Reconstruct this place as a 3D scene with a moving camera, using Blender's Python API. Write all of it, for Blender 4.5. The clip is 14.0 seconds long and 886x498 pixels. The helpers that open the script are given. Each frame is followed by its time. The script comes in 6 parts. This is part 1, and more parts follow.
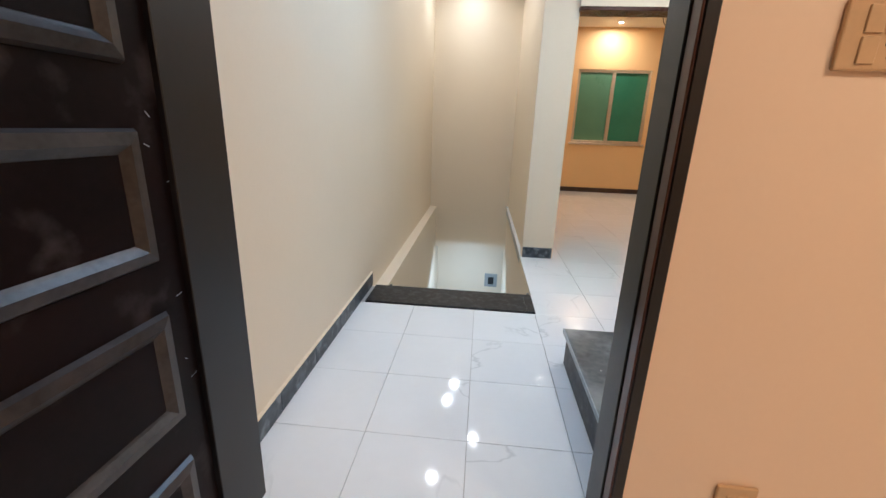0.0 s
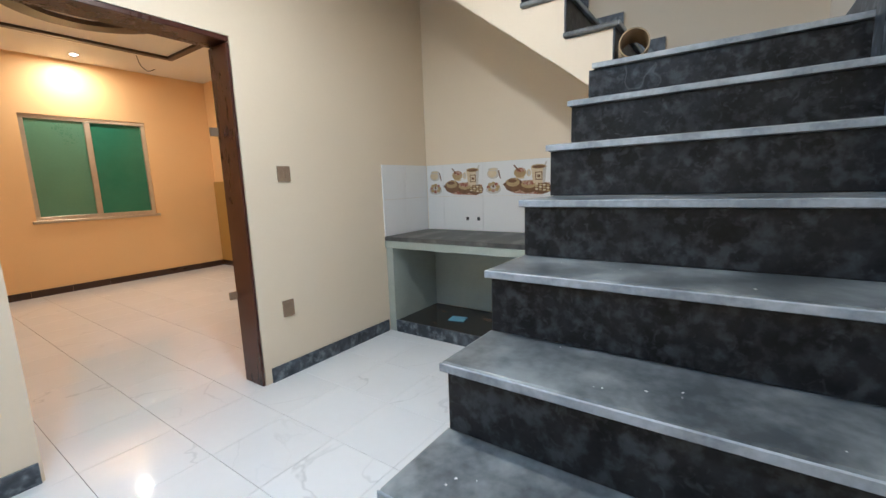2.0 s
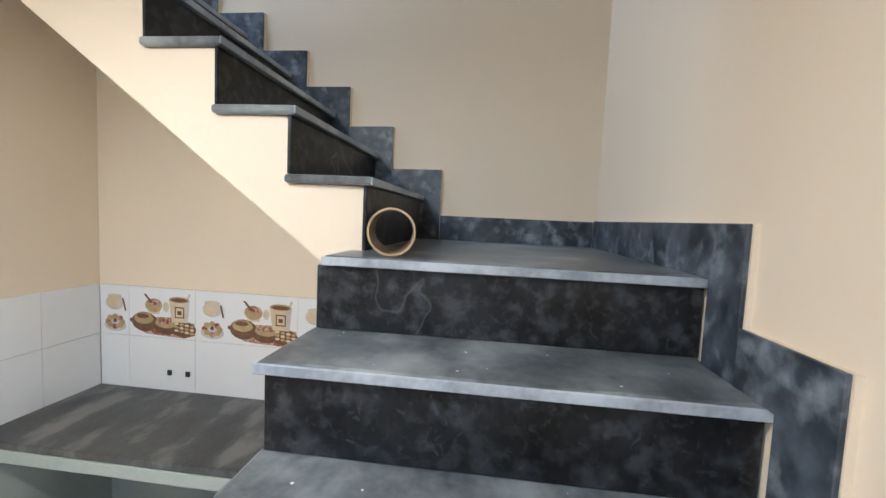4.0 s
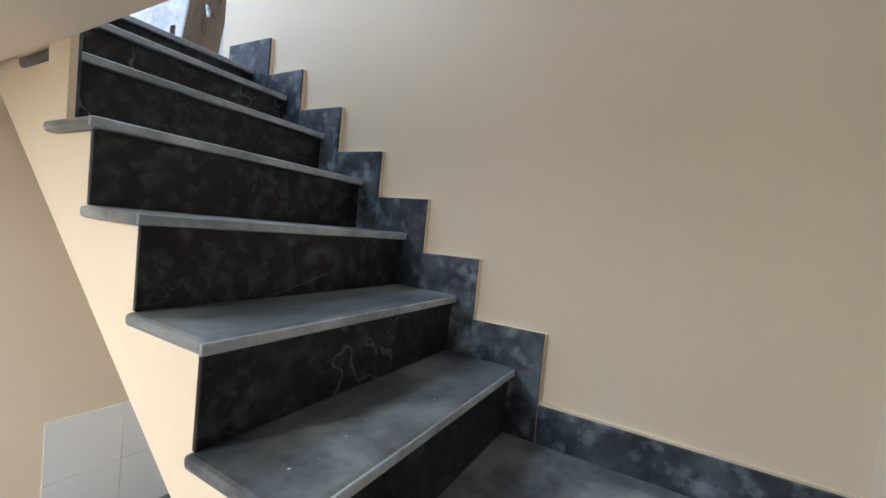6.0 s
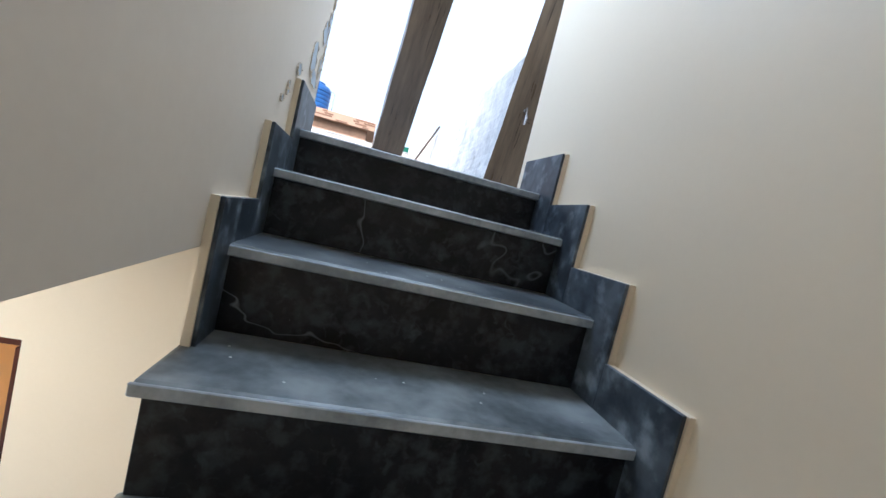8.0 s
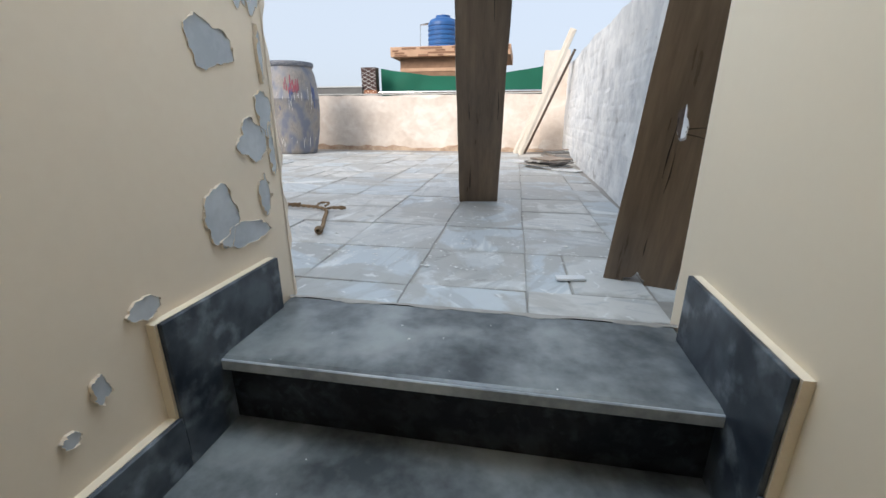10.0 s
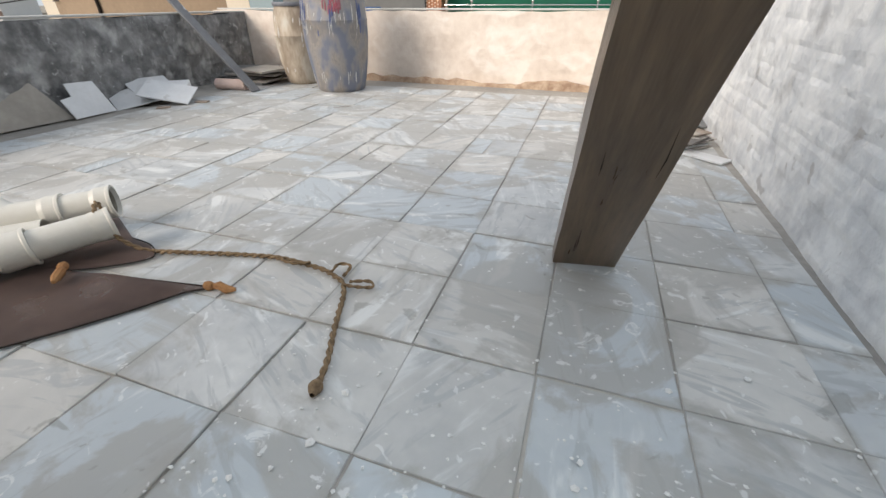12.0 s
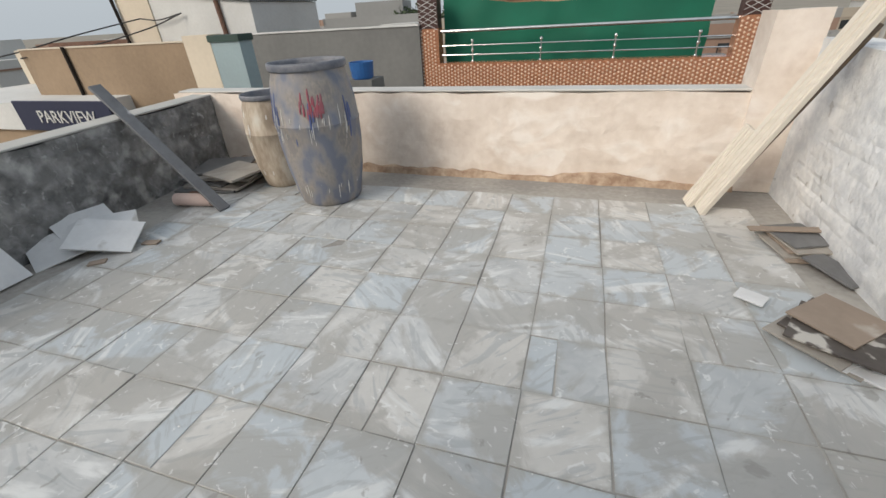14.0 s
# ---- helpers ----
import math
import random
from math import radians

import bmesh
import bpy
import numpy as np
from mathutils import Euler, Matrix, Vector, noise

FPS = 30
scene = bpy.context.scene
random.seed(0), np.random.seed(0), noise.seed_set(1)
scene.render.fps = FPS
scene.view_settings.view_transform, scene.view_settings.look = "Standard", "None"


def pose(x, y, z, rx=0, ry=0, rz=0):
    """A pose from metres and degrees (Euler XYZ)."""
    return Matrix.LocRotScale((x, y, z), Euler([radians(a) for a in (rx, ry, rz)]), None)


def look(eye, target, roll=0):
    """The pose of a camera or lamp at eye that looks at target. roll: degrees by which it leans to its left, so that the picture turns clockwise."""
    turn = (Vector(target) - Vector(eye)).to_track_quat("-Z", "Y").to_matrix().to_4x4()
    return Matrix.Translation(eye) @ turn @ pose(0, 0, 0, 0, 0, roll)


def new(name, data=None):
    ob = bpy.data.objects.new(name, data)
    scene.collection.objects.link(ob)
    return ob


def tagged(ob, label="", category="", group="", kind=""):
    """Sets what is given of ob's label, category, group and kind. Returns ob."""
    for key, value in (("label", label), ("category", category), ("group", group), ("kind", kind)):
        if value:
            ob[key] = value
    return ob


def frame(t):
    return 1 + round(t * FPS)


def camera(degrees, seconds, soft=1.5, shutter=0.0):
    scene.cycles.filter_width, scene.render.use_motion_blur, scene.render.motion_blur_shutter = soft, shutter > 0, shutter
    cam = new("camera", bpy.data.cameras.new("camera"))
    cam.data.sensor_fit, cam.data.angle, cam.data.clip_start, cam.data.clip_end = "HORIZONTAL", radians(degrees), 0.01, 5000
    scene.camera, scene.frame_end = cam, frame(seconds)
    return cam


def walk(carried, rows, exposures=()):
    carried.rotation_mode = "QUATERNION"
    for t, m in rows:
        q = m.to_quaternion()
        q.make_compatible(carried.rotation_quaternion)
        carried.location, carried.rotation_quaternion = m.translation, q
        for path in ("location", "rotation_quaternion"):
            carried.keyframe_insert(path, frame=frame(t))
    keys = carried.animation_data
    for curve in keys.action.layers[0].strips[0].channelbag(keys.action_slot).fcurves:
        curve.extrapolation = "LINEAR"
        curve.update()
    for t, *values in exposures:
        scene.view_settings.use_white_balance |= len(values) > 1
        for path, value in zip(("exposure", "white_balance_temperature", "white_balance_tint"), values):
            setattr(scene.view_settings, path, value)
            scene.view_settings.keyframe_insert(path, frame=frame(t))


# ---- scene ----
cam = camera(94.5, 14.0)
PATH = [
    (0, (-0.022, 0.114, 1.178), (-0.187, 2.023, 0.606), 2.0),
    (0.5, (-0.037, 0.556, 1.215), (-0.032, 2.516, 0.816), 0.6),
    (1, (-0.035, 0.941, 1.205), (0.304, 2.877, 0.835), 0.2),
    (1.5, (0.051, 1.275, 1.245), (1.027, 2.988, 0.905), -1.0),
    (2, (0.382, 1.484, 1.262), (1.998, 2.62, 0.949), -2.0),
    (2.5, (0.718, 1.616, 1.308), (2.619, 2.175, 1.038), -1.1),
    (3, (1.004, 1.649, 1.535), (2.983, 1.894, 1.376), 0.4),
    (3.5, (1.217, 1.63, 1.734), (3.198, 1.877, 1.614), 1.4),
    (4, (1.444, 1.617, 1.909), (3.425, 1.85, 1.762), 2.6),
    (4.2, (1.524, 1.594, 1.951), (3.502, 1.866, 1.825), 2.8),
    (6.3, (2.359, 1.55, 2.598), (3.984, 2.709, 2.47), 6.4),
    (6.5, (2.436, 1.552, 2.692), (3.959, 2.838, 2.534), 6.9),
    (7, (2.632, 1.576, 2.838), (3.686, 3.269, 2.679), 7.4),
    (7.2, (2.707, 1.618, 2.916), (3.553, 3.422, 2.748), 7.3),
    (7.5, (2.809, 1.747, 2.902), (3.457, 3.633, 2.747), 8.3),
    (7.7, (2.859, 1.865, 2.931), (3.408, 3.784, 2.803), 11.6),
    (9.8, (3.202, 2.803, 3.535), (2.878, 4.716, 3.052), 0.9),
    (10, (3.219, 2.899, 3.625), (2.876, 4.769, 3.005), -0.1),
    (10.5, (3.13, 3.141, 3.779), (2.869, 5.005, 3.102), 3.8),
    (11, (3.105, 3.358, 3.911), (2.835, 5.212, 3.212), 4.6),
    (11.5, (3.04, 3.582, 4.03), (2.592, 5.348, 3.207), 0.9),
    (12, (2.928, 3.88, 3.964), (2.367, 5.5, 2.935), -0.1),
    (12.5, (2.824, 4.207, 4.071), (2.055, 5.752, 3.06), 2.2),
    (13, (2.605, 4.465, 4.209), (1.694, 5.914, 3.174), 3.7),
    (13.5, (2.36, 4.773, 4.255), (1.518, 6.232, 3.176), -0.2),
    (14, (2.334, 5.141, 4.507), (1.76, 6.774, 3.505), -3.6),
]
EXPOSURES = [
    (0.0, 0.55, 5100, 10), (0.5, 0.45, 4950, 9), (1.0, 0.35, 4950, 9), (1.5, 0.55, 5000, 9), (2.5, 1.1, 5100, 12), (4.2, 1.3, 5150, 13), (6.3, 1.15, 5250, 12), (7.2, 1.05, 5200, 12), (7.7, 1.05, 5150, 11),
    (9.8, 0.25, 5800, 10), (10.6, 0.25, 6150, 9), (11.0, 0.2, 6200, 9), (11.5, 0.2, 6250, 10), (12.5, 0.05, 6150, 10), (13.5, -0.05, 6050, 9), (14.0, -0.25, 6150, 8),
]
walk(cam, [(t, look(eye, aim, roll)) for t, eye, aim, roll in PATH], EXPOSURES)

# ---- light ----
T = 3.2  # terrace floor in the roof's working units, which come from pixel positions
world = bpy.data.worlds.new("hazy_sky")
scene.world = world
world.use_nodes = True
wn = world.node_tree
sky = wn.nodes.new("ShaderNodeTexSky")
sky.sky_type = "NISHITA"
sky.sun_disc = False
sky.sun_elevation = radians(33)
sky.sun_rotation = radians(215)
sky.air_density, sky.dust_density, sky.ozone_density = 0.6, 6.0, 0.6
sky_soft = wn.nodes.new("ShaderNodeMixRGB")
sky_soft.inputs[0].default_value = 0.72
sky_soft.inputs[2].default_value = (6.2, 6.5, 6.7, 1)
wn.links.new(sky.outputs[0], sky_soft.inputs[1])
wn.links.new(sky_soft.outputs[0], wn.nodes["Background"].inputs[0])
wn.nodes["Background"].inputs[1].default_value = 0.13

sun = new("sun", bpy.data.lights.new("sun", "SUN"))
sun.data.energy, sun.data.angle, sun.data.color = 2.5, radians(26), (1.0, 0.87, 0.73)
sun.matrix_world = look((0, 0, 20), (4.9, 6.9, 14.4))


def lamp(name, x, y, z, watts, colour, size=0.12):
    ob = new(name, bpy.data.lights.new(name, "AREA"))
    ob.data.shape, ob.data.size, ob.data.energy, ob.data.color = "DISK", size, watts, colour
    ob.matrix_world = pose(x, y, z)
    return ob


COOL, WARM, MILD = (0.74, 0.89, 1.0), (1.0, 0.78, 0.52), (1.0, 0.91, 0.77)
LOBBY_FILLS = ((0.15, 2.35), (1.35, 2.75))
ALCOVE_LAMPS = ((-0.35, 5.75), (0.08, 4.95), (-0.42, 4.2), (-0.27, 6.2))
ROOM_LAMPS = ((2.25, 8.35), (1.2, 6.4), (3.4, 6.4))
# Unseen lamps added to brighten the lobby, whose true sources are unknown.
for (x, y), c in zip(LOBBY_FILLS, ((0.68, 0.86, 1.0), (1.0, 0.87, 0.67))):
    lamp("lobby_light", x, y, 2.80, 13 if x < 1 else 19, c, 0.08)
for x, y in ALCOVE_LAMPS:
    lamp("alcove_light", x, y, 3.05, 3.3, MILD)
for x, y in ROOM_LAMPS:
    lamp("room_light", x, y, 3.0, 13, WARM)
for x, y in ((0.95, -0.6), (1.7, -0.3)):
    lamp("entry_light", x, y, 2.83, 16, (1.0, 0.74, 0.48))
lamp("lower_light", -0.15, 6.2, -0.80, 7, COOL).matrix_world = pose(-0.15, 6.0, -0.85, 24)
opening = lamp("stair_head_daylight", 3.0, 3.74, 4.98, 16, (0.80, 0.91, 1.0), 0.9)  # added lamp in the roof opening's head, far stronger than its sky light
opening.data.shape, opening.data.size_y = "RECTANGLE", 0.5
opening.matrix_world = look((3.0, 3.74, 4.98), (3.7, 2.6, 3.1))


# ---- materials ----
def mat(name, base, dark=None, scale=2.0, fine=40.0, rough=0.6, bump=0.0, mix=0.5, metal=0.0, spec=0.5, stain=None, stain_scale=1.2, stain_edge=(0.52, 0.62), rough_var=0.1, stretch=(1, 1, 1), vary=0.0, detail=6.0, grain=0.0):
    """Base and dark colours mixed by cloudy noise, with fine grain in relief and an optional blotchy stain."""
    m = bpy.data.materials.new(name)
    m.use_nodes = True
    nt = m.node_tree
    bs = nt.nodes["Principled BSDF"]
    N = nt.nodes.new
    L = nt.links.new
    co = N("ShaderNodeTexCoord")
    mp = N("ShaderNodeMapping")
    mp.inputs["Scale"].default_value = stretch
    L(co.outputs["Object"], mp.inputs[0])
    vec = mp.outputs[0]
    info = None
    if vary:
        info = N("ShaderNodeObjectInfo")
        off = N("ShaderNodeVectorMath")
        off.operation = "MULTIPLY_ADD"
        comb = N("ShaderNodeCombineXYZ")
        for k in range(3):
            L(info.outputs["Random"], comb.inputs[k])
        off.inputs[1].default_value = (37.0, 61.0, 23.0)
        L(comb.outputs[0], off.inputs[0])
        L(vec, off.inputs[2])
        vec = off.outputs[0]
    n1, n2 = N("ShaderNodeTexNoise"), N("ShaderNodeTexNoise")
    for n, s in ((n1, scale), (n2, fine)):
        n.inputs["Scale"].default_value = s
        n.inputs["Detail"].default_value = detail
        L(vec, n.inputs["Vector"])
    ramp = N("ShaderNodeValToRGB")
    ramp.color_ramp.elements[0].position, ramp.color_ramp.elements[1].position = 0.5 - 0.28 * mix - 0.02, 0.5 + 0.28 * mix + 0.02
    both = N("ShaderNodeMath")
    both.operation = "MULTIPLY_ADD"
    both.inputs[1].default_value = 0.28
    L(n2.outputs[0], both.inputs[0])
    sc = N("ShaderNodeMath")
    sc.operation = "MULTIPLY"
    sc.inputs[1].default_value = 0.72
    L(n1.outputs[0], sc.inputs[0])
    L(sc.outputs[0], both.inputs[2])
    L(both.outputs[0], ramp.inputs[0])
    d = dark or tuple(c * 0.86 for c in base)
    ramp.color_ramp.elements[0].color, ramp.color_ramp.elements[1].color = (*d, 1), (*base, 1)
    col = ramp.outputs[0]
    if stain:
        n3 = N("ShaderNodeTexNoise")
        n3.inputs["Scale"].default_value = stain_scale
        n3.inputs["Detail"].default_value = 8
        L(vec, n3.inputs["Vector"])
        r3 = N("ShaderNodeValToRGB")
        r3.color_ramp.elements[0].position, r3.color_ramp.elements[1].position = stain_edge
        L(n3.outputs[0], r3.inputs[0])
        mx = N("ShaderNodeMixRGB")
        mx.inputs[2].default_value = (*stain, 1)
        L(r3.outputs[0], mx.inputs[0])
        L(col, mx.inputs[1])
        col = mx.outputs[0]
    if vary:
        hs = N("ShaderNodeHueSaturation")
        mr = N("ShaderNodeMapRange")
        mr.inputs["To Min"].default_value, mr.inputs["To Max"].default_value = 1 - vary, 1 + vary
        L(info.outputs["Random"], mr.inputs[0])
        L(mr.outputs[0], hs.inputs["Value"])
        L(col, hs.inputs["Color"])
        col = hs.outputs[0]
    L(col, bs.inputs["Base Color"])
    rr = N("ShaderNodeMapRange")
    rr.inputs["To Min"].default_value, rr.inputs["To Max"].default_value = max(0.02, rough - rough_var), min(1, rough + rough_var)
    L(both.outputs[0], rr.inputs[0])
    L(rr.outputs[0], bs.inputs["Roughness"])
    bs.inputs["Metallic"].default_value = metal
    bs.inputs["Specular IOR Level"].default_value = spec
    if bump:
        bp = N("ShaderNodeBump")
        bp.inputs["Strength"].default_value = min(1.0, bump * 10)
        bp.inputs["Distance"].default_value = bump * 0.1
        L(both.outputs[0], bp.inputs["Height"])
        L(bp.outputs[0], bs.inputs["Normal"])
        if grain:
            gn = N("ShaderNodeTexNoise")
            gn.inputs["Scale"].default_value, gn.inputs["Detail"].default_value, gn.inputs["Roughness"].default_value = fine * 0.9, 7, 0.62
            L(vec, gn.inputs["Vector"])
            gb = N("ShaderNodeBump")
            gb.inputs["Strength"].default_value, gb.inputs["Distance"].default_value = 0.9, grain
            L(gn.outputs[0], gb.inputs["Height"])
            L(bp.outputs[0], gb.inputs["Normal"])
            L(gb.outputs[0], bs.inputs["Normal"])
    return m


def veined(name, base, vein, scale, rough, width=0.02, vary=0.0, cloud=None, cloud_scale=3.0, m=None):
    """Polished stone: thin wandering veins in a clouded ground."""
    m = m or mat(name, base, cloud or tuple(c * 0.94 for c in base), cloud_scale, 25, rough, 0, 0.8, rough_var=0.05, vary=vary)
    nt = m.node_tree
    bs = nt.nodes["Principled BSDF"]
    N, L = nt.nodes.new, nt.links.new
    src = bs.inputs["Base Color"].links[0].from_socket
    vec = [n for n in nt.nodes if n.type == "TEX_NOISE"][0].inputs["Vector"].links[0].from_socket
    nz = N("ShaderNodeTexNoise")
    nz.inputs["Scale"].default_value, nz.inputs["Detail"].default_value, nz.inputs["Distortion"].default_value = scale, 5, 0.6
    L(vec, nz.inputs["Vector"])
    sub = N("ShaderNodeMath")
    sub.operation = "SUBTRACT"
    sub.inputs[1].default_value = 0.5
    L(nz.outputs[0], sub.inputs[0])
    ab = N("ShaderNodeMath")
    ab.operation = "ABSOLUTE"
    L(sub.outputs[0], ab.inputs[0])
    gate = N("ShaderNodeTexNoise")
    gate.inputs["Scale"].default_value = scale * 0.8
    off = N("ShaderNodeVectorMath")
    off.inputs[1].default_value = (9, 4, 7)
    L(vec, off.inputs[0])
    L(off.outputs[0], gate.inputs["Vector"])
    gr = N("ShaderNodeMapRange")
    gr.inputs["From Min"].default_value, gr.inputs["From Max"].default_value = 0.48, 0.66
    L(gate.outputs[0], gr.inputs[0])
    r = N("ShaderNodeMapRange")
    r.inputs["From Min"].default_value, r.inputs["From Max"].default_value = 0.0, width
    r.inputs["To Min"].default_value, r.inputs["To Max"].default_value = 1, 0
    L(ab.outputs[0], r.inputs[0])
    mul = N("ShaderNodeMath")
    mul.operation = "MULTIPLY"
    L(r.outputs[0], mul.inputs[0])
    L(gr.outputs[0], mul.inputs[1])
    mx = N("ShaderNodeMixRGB")
    mx.inputs[2].default_value = (*vein, 1)
    L(mul.outputs[0], mx.inputs[0])
    L(src, mx.inputs[1])
    L(mx.outputs[0], bs.inputs["Base Color"])
    return m


def smear(m, colour, scale, edge, strength=0.8, flat=(1, 1, 1)):
    """Cement film smeared across neighbouring pieces, following the place and not the piece."""
    nt = m.node_tree
    bs = nt.nodes["Principled BSDF"]
    N, L = nt.nodes.new, nt.links.new
    geo, mp, nz, rp, mul, mx = (N("ShaderNode" + k) for k in ("NewGeometry", "Mapping", "TexNoise", "ValToRGB", "Math", "MixRGB"))
    mp.inputs["Scale"].default_value = flat
    L(geo.outputs["Position"], mp.inputs[0])
    L(mp.outputs[0], nz.inputs["Vector"])
    nz.inputs["Scale"].default_value, nz.inputs["Detail"].default_value, nz.inputs["Distortion"].default_value = scale, 7, 0.8
    rp.color_ramp.elements[0].position, rp.color_ramp.elements[1].position = edge
    L(nz.outputs[0], rp.inputs[0])
    mul.operation = "MULTIPLY"
    mul.inputs[1].default_value = strength
    L(rp.outputs[0], mul.inputs[0])
    L(mul.outputs[0], mx.inputs[0])
    L(bs.inputs["Base Color"].links[0].from_socket, mx.inputs[1])
    mx.inputs[2].default_value = (*colour, 1)
    L(mx.outputs[0], bs.inputs["Base Color"])
    return m


def glow(name, colour, strength):
    m = bpy.data.materials.new(name)
    m.use_nodes = True
    b = m.node_tree.nodes["Principled BSDF"]
    b.inputs["Emission Color"].default_value = (*colour, 1)
    b.inputs["Emission Strength"].default_value = strength
    return m


PAINT = mat("cream_wall_paint", (0.80, 0.695, 0.535), (0.77, 0.66, 0.50), 1.2, 60, 0.55, 0.006, 0.6)
PAINT_ROOM = mat("orange_wall_paint", (0.84, 0.57, 0.27), (0.80, 0.53, 0.245), 1.2, 60, 0.5, 0.006, 0.6)
CEIL = mat("white_ceiling_paint", (0.80, 0.76, 0.68), (0.77, 0.73, 0.65), 1.0, 50, 0.7, 0.004)
PEEL = mat("peeling_cream_paint", (0.74, 0.65, 0.53), (0.70, 0.60, 0.48), 1.5, 50, 0.7, 0.02)
PUTTY = mat("bare_grey_putty", (0.50, 0.53, 0.57), (0.38, 0.41, 0.45), 9, 60, 0.85, 0.04, 0.35)
MARBLE = veined("white_marble_tile", (0.83, 0.85, 0.87), (0.63, 0.65, 0.67), 1.3, 0.055, 0.008, 0.02)
GROUT = mat("pale_grout", (0.5, 0.5, 0.5), None, 8, 60, 0.9)
GRANITE = mat("smudged_black_granite", (0.021, 0.0222, 0.025), (0.0025, 0.0025, 0.003), 8, 55, 0.40, 0.004, 0.45, spec=0.3, stain=(0.046, 0.050, 0.056), stain_scale=22, stain_edge=(0.48, 0.64), vary=0.2, rough_var=0.2, detail=12)
smear(GRANITE, (0.085, 0.092, 0.10), 38, (0.56, 0.74), 0.5)
smear(GRANITE, (0.004, 0.004, 0.005), 5.0, (0.46, 0.66), 0.5)
smear(GRANITE, (0.36, 0.37, 0.37), 120, (0.77, 0.80), 0.8)
GRANITE = veined("smudged_black_granite", None, (0.20, 0.205, 0.21), 0.9, 0.4, 0.0022, m=GRANITE)
TREAD = mat("dusty_grey_granite_tread", (0.195, 0.212, 0.218), (0.055, 0.063, 0.069), 4.0, 34, 0.36, 0.004, 0.34, spec=0.38, stain=(0.30, 0.318, 0.318), stain_scale=4.0, stain_edge=(0.52, 0.74), vary=0.15, rough_var=0.18)
NOSE = mat("pale_sawn_granite_edge", (0.46, 0.50, 0.54), (0.24, 0.27, 0.30), 8, 60, 0.5, 0.01, 0.35)
SKIRT = mat("slate_blue_granite", (0.105, 0.125, 0.15), (0.022, 0.030, 0.042), 7, 30, 0.42, 0.006, 0.28, stain=(0.25, 0.285, 0.32), stain_scale=15, stain_edge=(0.52, 0.70), vary=0.2, detail=9)
smear(SKIRT, (0.012, 0.017, 0.026), 9, (0.46, 0.66), 0.7)
DARKWOOD = mat("worn_black_brown_varnish", (0.009, 0.0045, 0.0045), (0.003, 0.0015, 0.0015), 3, 60, 0.42, 0.006, 0.3, spec=0.12, stain=(0.045, 0.037, 0.038), stain_scale=7, stain_edge=(0.57, 0.72))
MOULD = mat("dusty_moulding", (0.040, 0.034, 0.033), (0.009, 0.006, 0.006), 7, 70, 0.36, 0.006, 0.3)
JAMB = mat("dusty_door_frame", (0.010, 0.008, 0.008), (0.004, 0.003, 0.003), 5, 60, 0.4, 0.004, 0.35)
REDWOOD = mat("red_brown_door_frame", (0.075, 0.022, 0.012), (0.035, 0.010, 0.006), 4, 60, 0.28, 0.003, stretch=(1, 1, 0.2))
OLDWOOD = mat("weathered_timber", (0.225, 0.158, 0.102), (0.062, 0.043, 0.028), 3.2, 22, 0.30, 0.06, 0.8, stretch=(7, 7, 0.7))
CRACK = mat("dark_timber_crack", (0.015, 0.010, 0.007), None, 5, 30, 0.95)
SPLASH = mat("glossy_white_wall_tile", (0.82, 0.83, 0.83), (0.80, 0.81, 0.81), 1, 30, 0.12)
SLATE = mat("worn_slate_slab", (0.105, 0.11, 0.105), (0.05, 0.053, 0.052), 3, 30, 0.5, 0.006, 0.35, stain=(0.17, 0.17, 0.16), stain_scale=3, stretch=(1, 2, 1))
SAGE = mat("sage_plaster", (0.40, 0.44, 0.39), (0.33, 0.37, 0.33), 3, 40, 0.75, 0.02)
CEMENT = mat("damp_cement_screed", (0.42, 0.40, 0.365), (0.27, 0.255, 0.235), 1.6, 30, 0.75, 0.04, 0.3, grain=0.002)
# The cream wall paint again, with warm lamplight put into its colour.
PAINT_ENTRY = mat("warm_tinted_wall_paint", (0.84, 0.63, 0.43), (0.81, 0.60, 0.405), 1.2, 60, 0.5, 0.006, 0.6)


